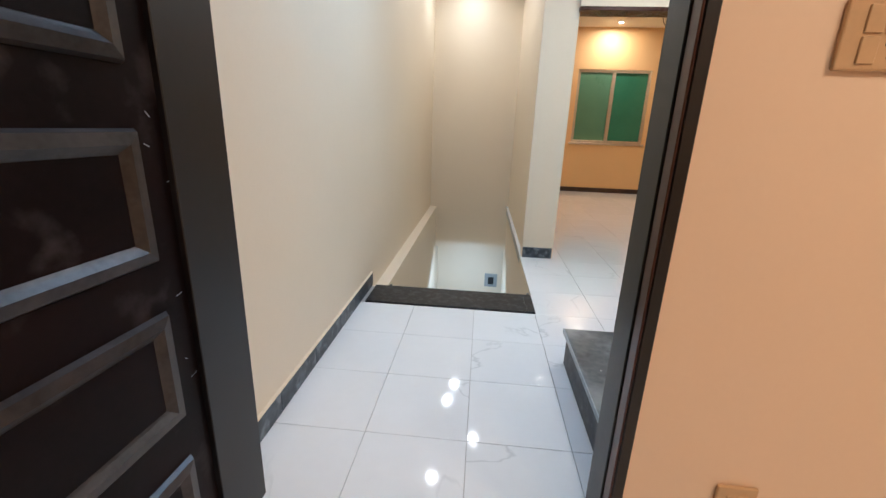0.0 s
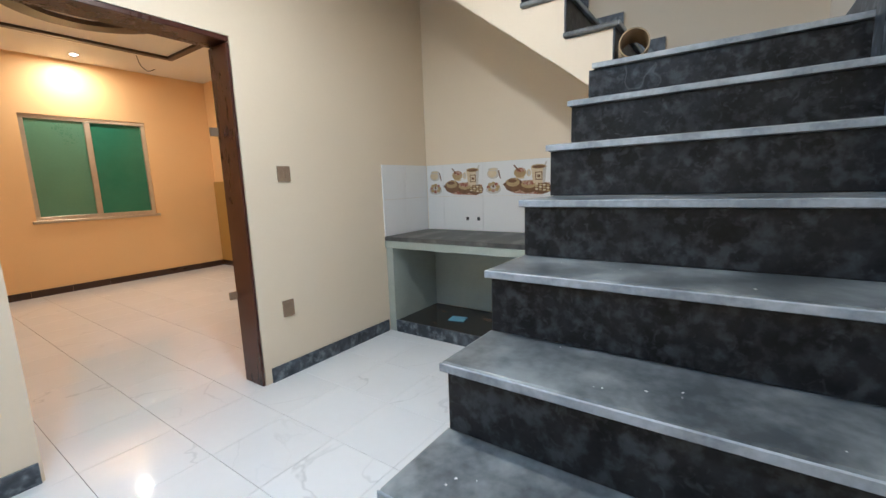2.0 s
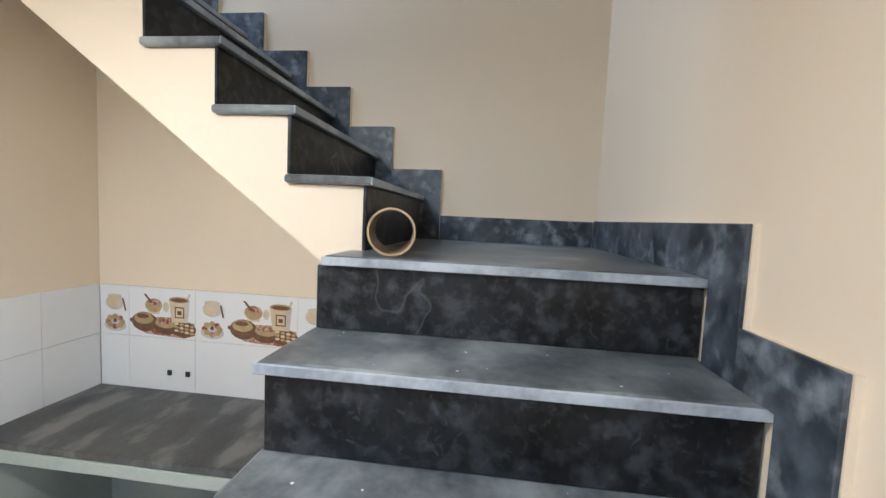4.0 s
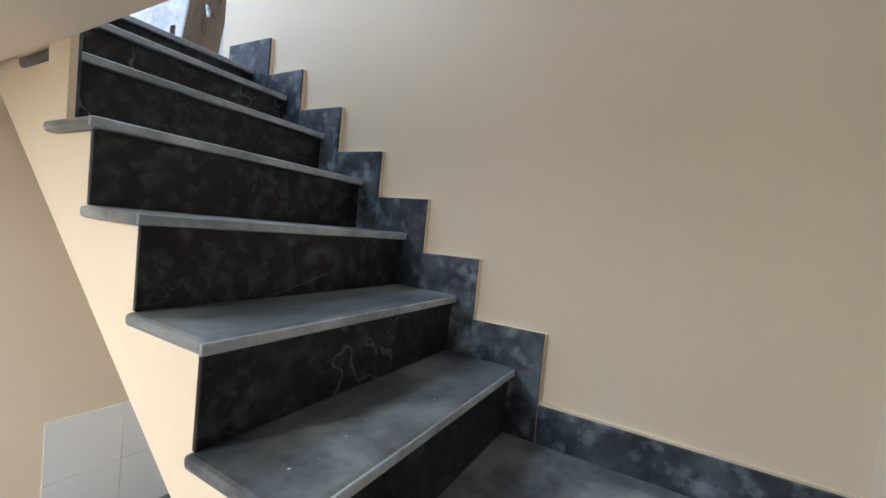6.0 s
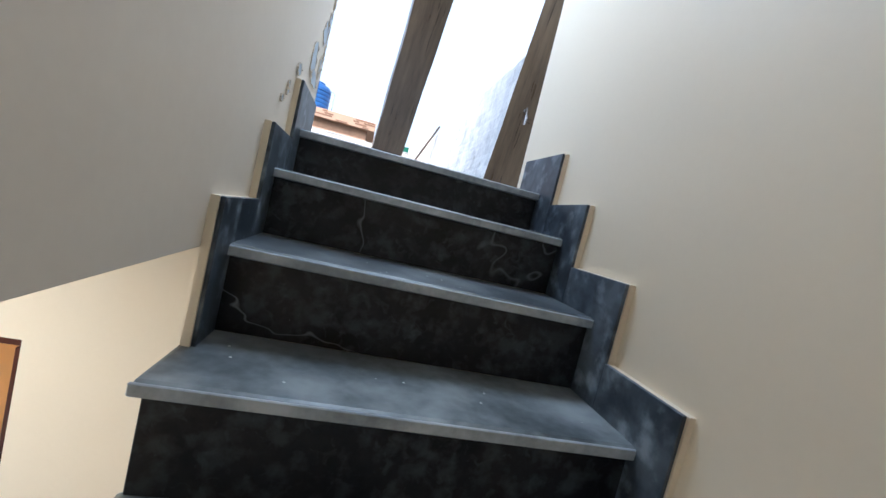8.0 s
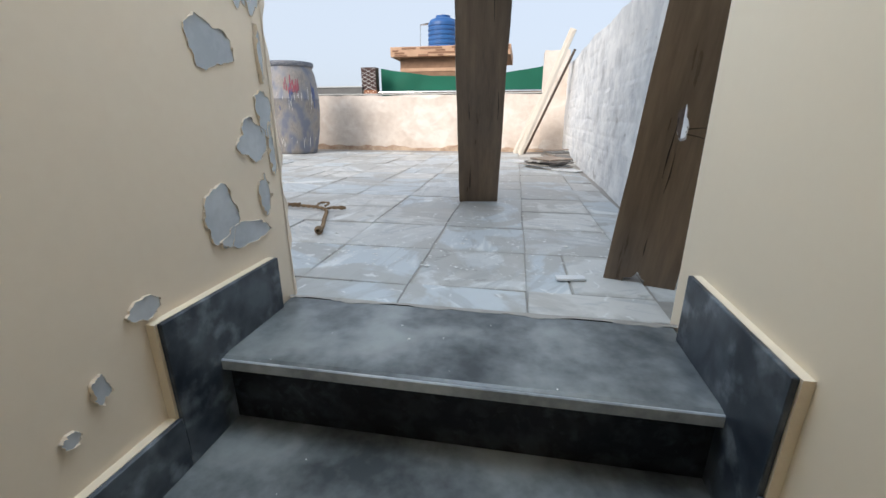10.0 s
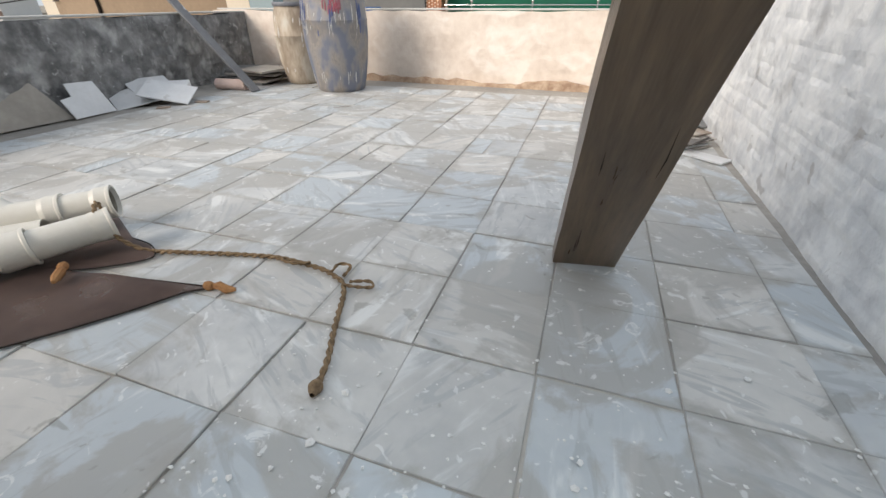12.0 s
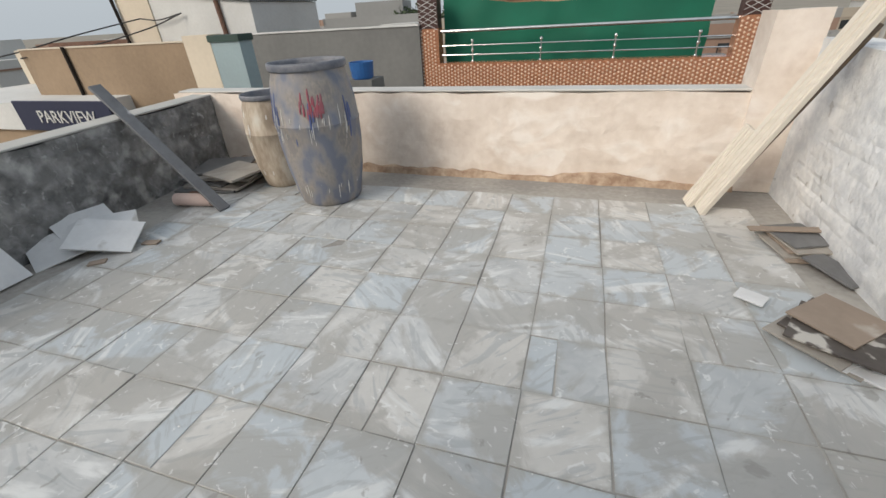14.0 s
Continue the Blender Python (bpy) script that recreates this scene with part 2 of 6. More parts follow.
def slate_paver():
    """Split slate: a tint and a streak direction for each slab, with cement film creeping in from the joints."""
    m = mat("weathered_grey_paver", (0.60, 0.605, 0.595), (0.43, 0.445, 0.45), 4.0, 26, 0.5, 0.02, 0.4, vary=0.09, rough_var=0.2, grain=0.0014)
    nt = m.node_tree
    bs = nt.nodes["Principled BSDF"]
    N, L = nt.nodes.new, nt.links.new

    def math_node(op, a, b=None, c=None):
        n = N("ShaderNodeMath")
        n.operation = op
        for k, v in enumerate((a, b, c)):
            if v is None:
                continue
            if isinstance(v, (int, float)):
                n.inputs[k].default_value = v
            else:
                L(v, n.inputs[k])
        return n.outputs[0]

    def noise_tex(vec, scale, detail=6, distort=0.0, rough=0.55):
        n = N("ShaderNodeTexNoise")
        n.inputs["Scale"].default_value, n.inputs["Detail"].default_value = scale, detail
        n.inputs["Distortion"].default_value, n.inputs["Roughness"].default_value = distort, rough
        L(vec, n.inputs["Vector"])
        return n.outputs[0]

    def over(col, colour, fac):
        mx = N("ShaderNodeMixRGB")
        L(fac, mx.inputs[0])
        L(col, mx.inputs[1])
        mx.inputs[2].default_value = (*colour, 1)
        return mx.outputs[0]

    def ramp(v, lo, hi, amount=1.0):
        r = N("ShaderNodeMapRange")
        r.interpolation_type = "SMOOTHSTEP"
        r.inputs["From Min"].default_value, r.inputs["From Max"].default_value = lo, hi
        r.inputs["To Max"].default_value = amount
        L(v, r.inputs[0])
        return r.outputs[0]

    info, co, geo = N("ShaderNodeObjectInfo"), N("ShaderNodeTexCoord"), N("ShaderNodeNewGeometry")
    rnd = info.outputs["Random"]
    rot = N("ShaderNodeVectorRotate")
    rot.rotation_type = "Z_AXIS"
    L(co.outputs["Object"], rot.inputs["Vector"])
    L(math_node("MULTIPLY", rnd, 61.0), rot.inputs["Angle"])
    shift = N("ShaderNodeVectorMath")
    shift.operation = "MULTIPLY_ADD"
    shift.inputs[1].default_value = (1.0, 4.5, 1.0)
    L(rot.outputs[0], shift.inputs[0])
    cmb = N("ShaderNodeCombineXYZ")
    L(math_node("MULTIPLY", rnd, 93.0), cmb.inputs[0])
    L(math_node("MULTIPLY", rnd, 47.0), cmb.inputs[1])
    L(cmb.outputs[0], shift.inputs[2])
    streak = noise_tex(shift.outputs[0], 4.0, 8, 1.4)
    cloudy = noise_tex(shift.outputs[0], 2.2, 7, 0.6)
    col = bs.inputs["Base Color"].links[0].from_socket
    tint = math_node("FRACT", math_node("MULTIPLY", rnd, 7.31))
    col = over(col, (0.48, 0.53, 0.565), ramp(tint, 0.45, 0.8, 0.75))
    col = over(col, (0.60, 0.575, 0.53), ramp(tint, 0.35, 0.1, 0.55))
    col = over(col, (0.37, 0.39, 0.40), ramp(streak, 0.53, 0.63, 0.6))
    col = over(col, (0.74, 0.75, 0.74), ramp(cloudy, 0.56, 0.68, 0.75))
    pos = geo.outputs["Position"]
    film = noise_tex(pos, 2.3, 8, 0.9, 0.6)
    col = over(col, (0.37, 0.36, 0.335), ramp(film, 0.49, 0.57, 0.72))
    sep = N("ShaderNodeSeparateXYZ")
    L(co.outputs["Object"], sep.inputs[0])
    dx = math_node("MINIMUM", sep.outputs[0], math_node("SUBTRACT", 0.305, sep.outputs[0]))
    dy = math_node("MINIMUM", sep.outputs[1], math_node("SUBTRACT", 0.305, sep.outputs[1]))
    edge = math_node("MINIMUM", dx, dy)
    ragged = math_node("MULTIPLY_ADD", noise_tex(pos, 7.5, 7, 0.4), 0.17, edge)
    col = over(col, (0.36, 0.35, 0.325), ramp(ragged, 0.112, 0.072, 0.75))
    col = over(col, (0.76, 0.77, 0.76), ramp(noise_tex(pos, 17, 7, 1.2), 0.62, 0.68, 0.6))
    col = over(col, (0.22, 0.21, 0.19), ramp(noise_tex(pos, 9, 7, 0.7), 0.64, 0.70, 0.5))
    L(col, bs.inputs["Base Color"])
    return m


PAVER = slate_paver()
WHITEWASH = mat("patchy_whitewash", (0.80, 0.80, 0.79), (0.62, 0.63, 0.64), 5.5, 22, 0.9, 0.16, 0.3, stain=(0.44, 0.44, 0.44), stain_scale=3.4, stain_edge=(0.60, 0.72), grain=0.014, detail=10)
smear(WHITEWASH, (0.36, 0.34, 0.32), 9.5, (0.655, 0.70), 0.6)
BUFFWASH = mat("buff_plaster", (0.80, 0.715, 0.63), (0.66, 0.565, 0.48), 2.4, 18, 0.9, 0.10, 0.28, stain=(0.56, 0.44, 0.35), stain_scale=2.4, stain_edge=(0.62, 0.80), grain=0.010, detail=10)
smear(BUFFWASH, (0.88, 0.83, 0.77), 4.2, (0.55, 0.66), 0.6, (0.6, 1, 1))
DARKCEMENT = mat("blackened_cement_plaster", (0.33, 0.33, 0.325), (0.12, 0.12, 0.12), 5.5, 26, 0.95, 0.14, 0.4, stain=(0.46, 0.46, 0.45), stain_scale=8, stain_edge=(0.50, 0.70), grain=0.018, detail=12)
smear(DARKCEMENT, (0.085, 0.085, 0.085), 5.0, (0.46, 0.66), 0.6)
smear(DARKCEMENT, (0.56, 0.56, 0.55), 15, (0.62, 0.72), 0.6)
PVC = mat("dusty_white_pvc", (0.74, 0.73, 0.68), (0.60, 0.58, 0.52), 4, 40, 0.42, 0.004, 0.8)
# Pipe bore, a darker brown than the outside.
PVC_IN = mat("dark_pipe_inside", (0.35, 0.32, 0.26), (0.2, 0.18, 0.14), 5, 40, 0.7)
ROPE = mat("jute_rope", (0.30, 0.21, 0.12), (0.13, 0.085, 0.045), 60, 200, 0.9, 0.1)
ALU = mat("brushed_aluminium_frame", (0.62, 0.55, 0.44), None, 10, 100, 0.35, 0.0, metal=0.7)
STEEL = mat("polished_steel", (0.72, 0.72, 0.70), None, 10, 90, 0.15, 0.0, metal=1.0)
PLATE = mat("bronze_switch_plate", (0.28, 0.20, 0.13), (0.22, 0.155, 0.10), 10, 80, 0.35)
BEIGE_PLATE = mat("beige_plastic", (0.62, 0.40, 0.20), (0.56, 0.36, 0.18), 10, 80, 0.35)
BLACK = mat("black_plastic", (0.02, 0.02, 0.02), None, 10, 80, 0.5)
LED = glow("lit_lamp_lens", (1.0, 0.93, 0.8), 25)


# ---- mesh helpers ----
def mesh_ob(name, bm, material, parent=None, smooth=False):
    me = bpy.data.meshes.new(name)
    bmesh.ops.recalc_face_normals(bm, faces=bm.faces[:])
    bm.to_mesh(me)
    bm.free()
    for m in material if isinstance(material, (list, tuple)) else [material]:
        me.materials.append(m)
    if smooth:
        me.polygons.foreach_set("use_smooth", [True] * len(me.polygons))
    ob = new(name, me)
    ob.parent = parent
    return ob


def part(name, bm, material, parent, label="", smooth=False):
    ob = mesh_ob(name, bm, material, parent, smooth)
    return tagged(ob, label) if label else ob


def thing(name, label, category, group="", kind="", at=None):
    ob = new(name)
    ob.empty_display_size = 0.1
    if at is not None:
        ob.matrix_world = at if isinstance(at, Matrix) else Matrix.Translation(at)
    return tagged(ob, label, category, group, kind)


def structure(name, bm, material, label, category="wall"):
    return tagged(mesh_ob(name, bm, material), label, category, kind="structure")


def boxes(*items, bevel=0.0, seg=1):
    """A bmesh of boxes, each (x0, y0, z0, x1, y1, z1)."""
    bm = bmesh.new()
    for x0, y0, z0, x1, y1, z1 in items:
        bmesh.ops.create_cube(bm, size=1, matrix=Matrix.LocRotScale(((x0 + x1) / 2, (y0 + y1) / 2, (z0 + z1) / 2), None, (abs(x1 - x0), abs(y1 - y0), abs(z1 - z0))))
    if bevel:
        bmesh.ops.bevel(bm, geom=bm.edges[:], offset=bevel, segments=seg, profile=0.5, affect="EDGES")
    return bm


def put(bm, m):
    bmesh.ops.transform(bm, matrix=m, verts=bm.verts[:])
    return bm


def prism(outline, axis, a, b, bevel=0.0):
    """An outline of 2D points pushed along an axis from a to b. The outline's plane is the other two axes in order."""
    bm = bmesh.new()

    def lift(p, c):
        return {"x": (c, p[0], p[1]), "y": (p[0], c, p[1]), "z": (p[0], p[1], c)}[axis]

    lo, hi = [bm.verts.new(lift(p, a)) for p in outline], [bm.verts.new(lift(p, b)) for p in outline]
    n = len(outline)
    bm.faces.new(lo)
    bm.faces.new(hi)
    for i in range(n):
        bm.faces.new((lo[i], lo[(i + 1) % n], hi[(i + 1) % n], hi[i]))
    bmesh.ops.recalc_face_normals(bm, faces=bm.faces[:])
    if bevel:
        bmesh.ops.bevel(bm, geom=bm.edges[:], offset=bevel, segments=1, affect="EDGES")
    return bm


def lathe(profile, steps=32):
    """Revolves (radius, height) points round z."""
    bm = bmesh.new()
    rings = [[bm.verts.new((r * math.cos(2 * math.pi * k / steps), r * math.sin(2 * math.pi * k / steps), z)) for k in range(steps)] for r, z in profile]
    for a, b in zip(rings, rings[1:]):
        for k in range(steps):
            bm.faces.new((a[k], a[(k + 1) % steps], b[(k + 1) % steps], b[k]))
    return bm


def tube(points, radius, sides=10, closed_ends=True):
    """A round bar along a line of points."""
    bm = bmesh.new()
    pts = [Vector(p) for p in points]
    rings = []
    for i, p in enumerate(pts):
        d = (pts[min(i + 1, len(pts) - 1)] - pts[max(i - 1, 0)]).normalized()
        u = d.cross(Vector((0, 0, 1)) if abs(d.z) < 0.95 else Vector((1, 0, 0))).normalized()
        v = d.cross(u)
        r = radius(i / (len(pts) - 1)) if callable(radius) else radius
        rings.append([bm.verts.new(p + r * (math.cos(2 * math.pi * k / sides) * u + math.sin(2 * math.pi * k / sides) * v)) for k in range(sides)])
    for a, b in zip(rings, rings[1:]):
        for k in range(sides):
            bm.faces.new((a[k], a[(k + 1) % sides], b[(k + 1) % sides], b[k]))
    if closed_ends:
        bm.faces.new(rings[0])
        bm.faces.new(rings[-1])
    return bm


def smooth_line(points, steps=8):
    """Catmull-Rom through the points."""
    p = [Vector(q) for q in points]
    p = [2 * p[0] - p[1]] + p + [2 * p[-1] - p[-2]]
    out = []
    for i in range(1, len(p) - 2):
        for s in range(steps):
            t = s / steps
            out.append(0.5 * ((2 * p[i]) + (p[i + 1] - p[i - 1]) * t + (2 * p[i - 1] - 5 * p[i] + 4 * p[i + 1] - p[i + 2]) * t * t + (3 * p[i] - p[i - 1] - 3 * p[i + 1] + p[i + 2]) * t ** 3))
    out.append(p[-2])
    return out


def rough_wall(x0, y0, x1, y1, thick, z0, z1, amp=0.012, step=0.09, seed=0, slots=(), course=0.0):
    """A hand-plastered wall between two plan points, its face to the left of the way uneven and its top wavy."""
    bm = bmesh.new()
    a, b = Vector((x0, y0, 0)), Vector((x1, y1, 0))
    d = (b - a).normalized()
    n = Vector((-d.y, d.x, 0))
    nu, nv = max(2, int((b - a).length / step)), max(2, int((z1 - z0) / step))

    def top(u):
        return z1 + 0.018 * noise.noise((u * 1.7, seed, 3.1)) + 0.008 * noise.noise((u * 7, seed, 1.1))

    front = []
    for i in range(nu + 1):
        row = []
        u = (b - a).length * i / nu
        for j in range(nv + 1):
            z = z0 + (top(u) - z0) * j / nv
            o = amp * (noise.noise((u * 1.3, z * 1.6, seed)) + 0.6 * noise.noise((u * 5, z * 6, seed + 5)) + 0.5 * noise.noise((u * 12, z * 15, seed + 9)))
            if course:
                w = z + 0.012 * noise.noise((u * 2.1, z * 3, seed + 3))
                row_no = math.floor(w / course)
                bed = (0.5 + 0.5 * math.cos(2 * math.pi * w / course)) ** 8
                head = (0.5 + 0.5 * math.cos(2 * math.pi * (u / (course * 2.9) + 0.5 * (row_no % 2) + 0.08 * noise.noise((row_no, u * 3, 2))))) ** 40
                o -= 0.004 * max(bed, head) * max(0.0, min(1.0, 0.55 + 1.6 * noise.noise((u * 1.1, z * 1.3, seed + 20))))
                o += 0.003 * noise.noise((row_no * 3.7, math.floor(u / (course * 2.9) + 0.5 * (row_no % 2)) * 5.1, seed))
            if any(u0 + 0.006 < u < u1 - 0.006 and s0 < z < s1 for u0, u1, s0, s1 in slots):
                o = -0.055
            row.append(bm.verts.new(a + d * u + n * o + Vector((0, 0, z))))
        front.append(row)
    for i in range(nu):
        for j in range(nv):
            f = bm.faces.new((front[i][j], front[i + 1][j], front[i + 1][j + 1], front[i][j + 1]))
            if slots and any((v.co - a).dot(n) < -0.05 for v in f.verts):
                f.material_index = 1
    back = [[bm.verts.new(a + d * ((b - a).length * i / nu) - n * thick + Vector((0, 0, z))) for z in (z0, top((b - a).length * i / nu) - 0.006)] for i in range(nu + 1)]
    for i in range(nu):
        bm.faces.new((back[i][0], back[i][1], back[i + 1][1], back[i + 1][0]))
        bm.faces.new((front[i][nv], front[i + 1][nv], back[i + 1][1], back[i][1]))
    for i in (0, nu):
        bm.faces.new([*front[i], back[i][1], back[i][0]])
    return bm


# ---- the house shell ----
XW, YS, YN, XE = -0.81, 1.10, 3.895, 3.58
structure("wall_west", boxes((XW - 0.2, 0.92, -0.05, XW, 6.8, 3.10)), PAINT, "cream painted plain plaster wall beside the stairwell")
structure("wall_west_lower", boxes((XW - 0.2, 2.98, -3.7, XW + 0.10, 7.2, -0.05)), PAINT, "cream lower wall of the stairwell with a ledge")
structure("wall_south", boxes((XW - 0.2, 0.92, 0, -0.70, YS, 2.84), (0.375, 0.99, 0, 3.8, YS, 2.84), (-0.70, 0.92, 2.13, 0.375, YS, 2.84), (-1.0, 0.92, 2.84, 3.8, YS, 5.45)), PAINT, "cream painted wall with the entrance doorway")
structure("wall_east", boxes((XE, YS, -0.1, XE + 0.2, 3.82, 5.45), (XE, 3.82, -0.1, XE + 0.2, 4.09, 3.05)), PAINT, "tall cream painted wall beside the staircase")
structure("wall_north", boxes((0.41, YN + 0.05, 0, 0.69, 4.09, 3.05), (1.755, YN, 0, XE, 4.09, 3.05), (0.69, YN, 2.14, 1.755, 4.09, 3.05)), PAINT, "cream painted wall with the doorway to the orange room")
structure("wall_alcove_east", boxes((0.43, 4.09, -3.7, 0.62, 6.8, 3.10), (0.41, 2.985, -3.7, 0.6, 4.09, -0.03)), PAINT, "cream painted side wall of the stairwell")
structure("wall_alcove_north", boxes((XW - 0.2, 6.6, -0.72, 0.43, 7.2, 3.10)), PAINT, "cream painted end wall above the lower flight")
structure("wall_lower_north", boxes((XW - 0.2, 7.06, -3.7, 0.62, 7.2, -0.72)), PAINT, "cream end wall of the floor below")
structure("ceiling_alcove", boxes((XW - 0.2, YN, 3.075, 0.62, 6.8, 3.10)), CEIL, "white ceiling with round downlights", "ceiling")
structure("ceiling_lobby", boxes((XW, 1.915, 2.84, 2.45, YN, 3.08)), CEIL, "white plastered lobby ceiling", "ceiling")
structure("wall_shaft_west", boxes((0.35, YS, 2.84, 0.55, 1.915, 5.45)), PAINT, "cream wall closing the top of the stair shaft")
structure("ceiling_lobby_edge", boxes((XW, YS, 2.84, 0.35, 1.915, 3.08)), CEIL, "white plastered ceiling by the entrance", "ceiling")
structure("wall_shaft_north", boxes((0.55, 1.915, 3.08, 2.45, 2.1, 5.45)), PAINT, "cream wall above the lobby ceiling edge")
structure("wall_stair_west", boxes((2.45, 1.915, 2.84, 2.65, 3.815, 5.45)), PEEL, "cream wall of the stair head with flaking paint")
structure("ceiling_shaft", boxes((0.35, 0.92, 5.27, 3.8, 3.85, 5.45)), CEIL, "plain slab over the stair head", "ceiling")

# orange room
structure("wall_room_north", boxes((0.62, 8.72, 0, 1.70, 8.92, 3.03), (3.05, 8.72, 0, 4.2, 8.92, 3.03), (1.70, 8.72, 0, 3.05, 8.92, 0.97), (1.70, 8.72, 2.31, 3.05, 8.92, 3.03)), PAINT_ROOM, "warm orange painted wall with a sliding window")
structure("wall_room_west", boxes((0.62, 4.09, 0, 0.70, 8.72, 3.03)), PAINT_ROOM, "warm orange painted side wall")
structure("wall_room_east", boxes((3.98, 4.09, 0, 4.2, 8.72, 3.03)), PAINT_ROOM, "warm orange painted side wall with a recess")
structure("wall_room_south", boxes((0.70, 4.09, 0, 0.705, 4.12, 3.03), (1.76, 4.09, 0, 3.98, 4.12, 3.03)), PAINT_ROOM, "warm orange painted wall round the doorway")
structure("ceiling_room", boxes((0.62, 4.09, 3.03, 4.2, 8.92, 3.09)), CEIL, "pale ceiling with a dark decorative ring", "ceiling")

# entry room behind the doorway
for name, dims in (("wall_entry_west", (-2.3, -2.4, 0, -2.1, 0.92, 2.95)), ("wall_entry_east", (2.6, -2.4, 0, 2.8, 0.99, 2.95)), ("wall_entry_south", (-2.1, -2.4, 0, 2.6, -2.2, 2.95))):
    structure(name, boxes(dims), PAINT_ENTRY, "entry room wall with warm lamplight in its peach colour")
structure("wall_entry_north", boxes((-2.1, 0.915, 0, -0.70, 0.92, 2.95), (0.385, 0.982, 0, 2.6, 0.99, 2.95), (-0.70, 0.914, 2.14, 0.385, 0.92, 2.95)), PAINT_ENTRY, "wall round the entrance door, warm lamplight in its peach colour")
structure("ceiling_entry", boxes((-2.3, -2.4, 2.85, 2.8, 0.92, 3.0)), CEIL, "plain white ceiling of the entry room", "ceiling")

floor = structure("floor", boxes((-2.3, -2.4, -0.12, 0.41, 2.985, -0.012), (0.41, -2.4, -0.12, 4.2, 8.92, -0.012)), GROUT, "white marble tiled floor with thin joints", "floor")
structure("floor_lower", boxes((XW, 5.9, -3.3, 0.43, 7.06, -3.02)), MARBLE, "pale stone landing of the floor below", "floor")


# ---- staircase ----
NX = [0.450 + 0.252 * k for k in range(9)]  # nosing lines of the lower flight
NZ = [0.2 * (k + 1) for k in range(9)]
FY = [1.98, 2.226, 2.469, 2.715, 2.965, 3.235, 3.497]  # nosing lines of the upper flight
FZ = [2.026, 2.233, 2.438, 2.643, 2.842, 3.03, 3.182]
SY0, SY1, FX0 = YS, 2.075, 2.655


def slab(x0, y0, x1, y1, z, thick=0.028, bevel=0.010):
    return boxes((x0, y0, z - thick, x1, y1, z), bevel=bevel, seg=2)


stairs = thing("staircase", "dusty black granite staircase turning up to the roof", "staircase")
outline = [(NX[0] + 0.025, -0.01)]
for k in range(9):
    outline += [(NX[k] + 0.025, NZ[k] - 0.03), ((NX[k + 1] if k < 8 else XE - 0.005) + 0.025 * (k < 8), NZ[k] - 0.03)]
outline += [(XE - 0.005, 1.56), (NX[8] + 0.15, 1.56), (1.10, -0.01)]
part("lower_flight_body", prism(outline, "y", SY0 + 0.002, SY1 - 0.012), PAINT, stairs, "cream plastered side of the lower flight")
outline = [(2.03, 1.66), (FY[0] + 0.02, 1.77)]
for j in range(7):
    outline += [(FY[j] + 0.022, FZ[j] - 0.03), ((FY[j + 1] + 0.022) if j < 6 else 3.78, FZ[j] - 0.03)]
outline += [(3.78, 3.02), (3.72, 2.96), (2.157, 1.770)]
part("upper_flight_body", prism(outline, "x", FX0 + 0.012, XE - 0.003), PAINT, stairs, "cream plastered stringer of the upper flight")
for k in range(8):
    part("tread", slab(NX[k], SY0 + 0.003, NX[k + 1] + 0.035, SY1 + 0.012, NZ[k]), TREAD, stairs)
    part("nosing", boxes((NX[k] - 0.003, SY0 + 0.004, NZ[k] - 0.026, NX[k] + 0.004, SY1 + 0.013, NZ[k] - 0.003), bevel=0.002), NOSE, stairs)
part("landing_slab", slab(NX[8], SY0 + 0.003, XE - 0.004, SY1 - 0.02, NZ[8]), TREAD, stairs)
part("nosing", boxes((NX[8] - 0.003, SY0 + 0.004, NZ[8] - 0.026, NX[8] + 0.004, SY1 - 0.019, NZ[8] - 0.003), bevel=0.002), NOSE, stairs)
for k in range(9):
    part("riser", boxes((NX[k] + 0.018, SY0 + 0.004, (NZ[k - 1] if k else 0) + 0.001, NX[k] + 0.03, SY1, NZ[k] - 0.028), bevel=0.002), GRANITE, stairs)
for j in range(7):
    y1 = FY[j + 1] + 0.035 if j < 6 else 3.785
    x0 = FX0 - 0.013 if j < 4 else FX0 + 0.002
    part("tread", slab(x0, FY[j], XE - 0.004, y1, FZ[j]), TREAD, stairs)
    part("nosing", boxes((x0 - 0.002, FY[j] - 0.003, FZ[j] - 0.026, XE - 0.005, FY[j] + 0.004, FZ[j] - 0.003), bevel=0.002), NOSE, stairs)
    part("riser", boxes((FX0, FY[j] + 0.018, (FZ[j - 1] if j else 1.8) + 0.001, XE - 0.005, FY[j] + 0.03, FZ[j] - 0.028), bevel=0.002), GRANITE, stairs)
for k in range(8):
    part("end_plate", boxes((NX[k] + 0.02, SY1 - 0.014, (NZ[k - 1] if k else 0) + 0.004, NX[k + 1] + 0.02, SY1 - 0.004, NZ[k] - 0.029)), GRANITE, stairs)


def skirting(steps, axis, face, sign, parent, bed_edge=0.020):
    """Stepped stone skirting on a wall: steps are (start, end, low, high); a plaster bed shows round each slab."""
    rng = random.Random(7)
    for a, b, low, step_z, high in steps:
        h = high + rng.uniform(-0.006, 0.006)
        shape = [(a, low), (a + 0.13, low), (a + 0.13, step_z), (b, step_z), (b, h + rng.uniform(-0.004, 0.004)), (a, h)]
        bed = [(p[0] - 0.004 if p[0] == a else p[0], p[1]) for p in shape]
        lo, hi = sorted((face, face + sign * bed_edge))
        part("plaster_bed", prism(bed, axis, lo, hi), PAINT, parent)
        lo, hi = sorted((face + sign * bed_edge, face + sign * (bed_edge + 0.009)))
        part("stone_slab", prism(shape, axis, lo, hi, 0.0015), SKIRT, parent)


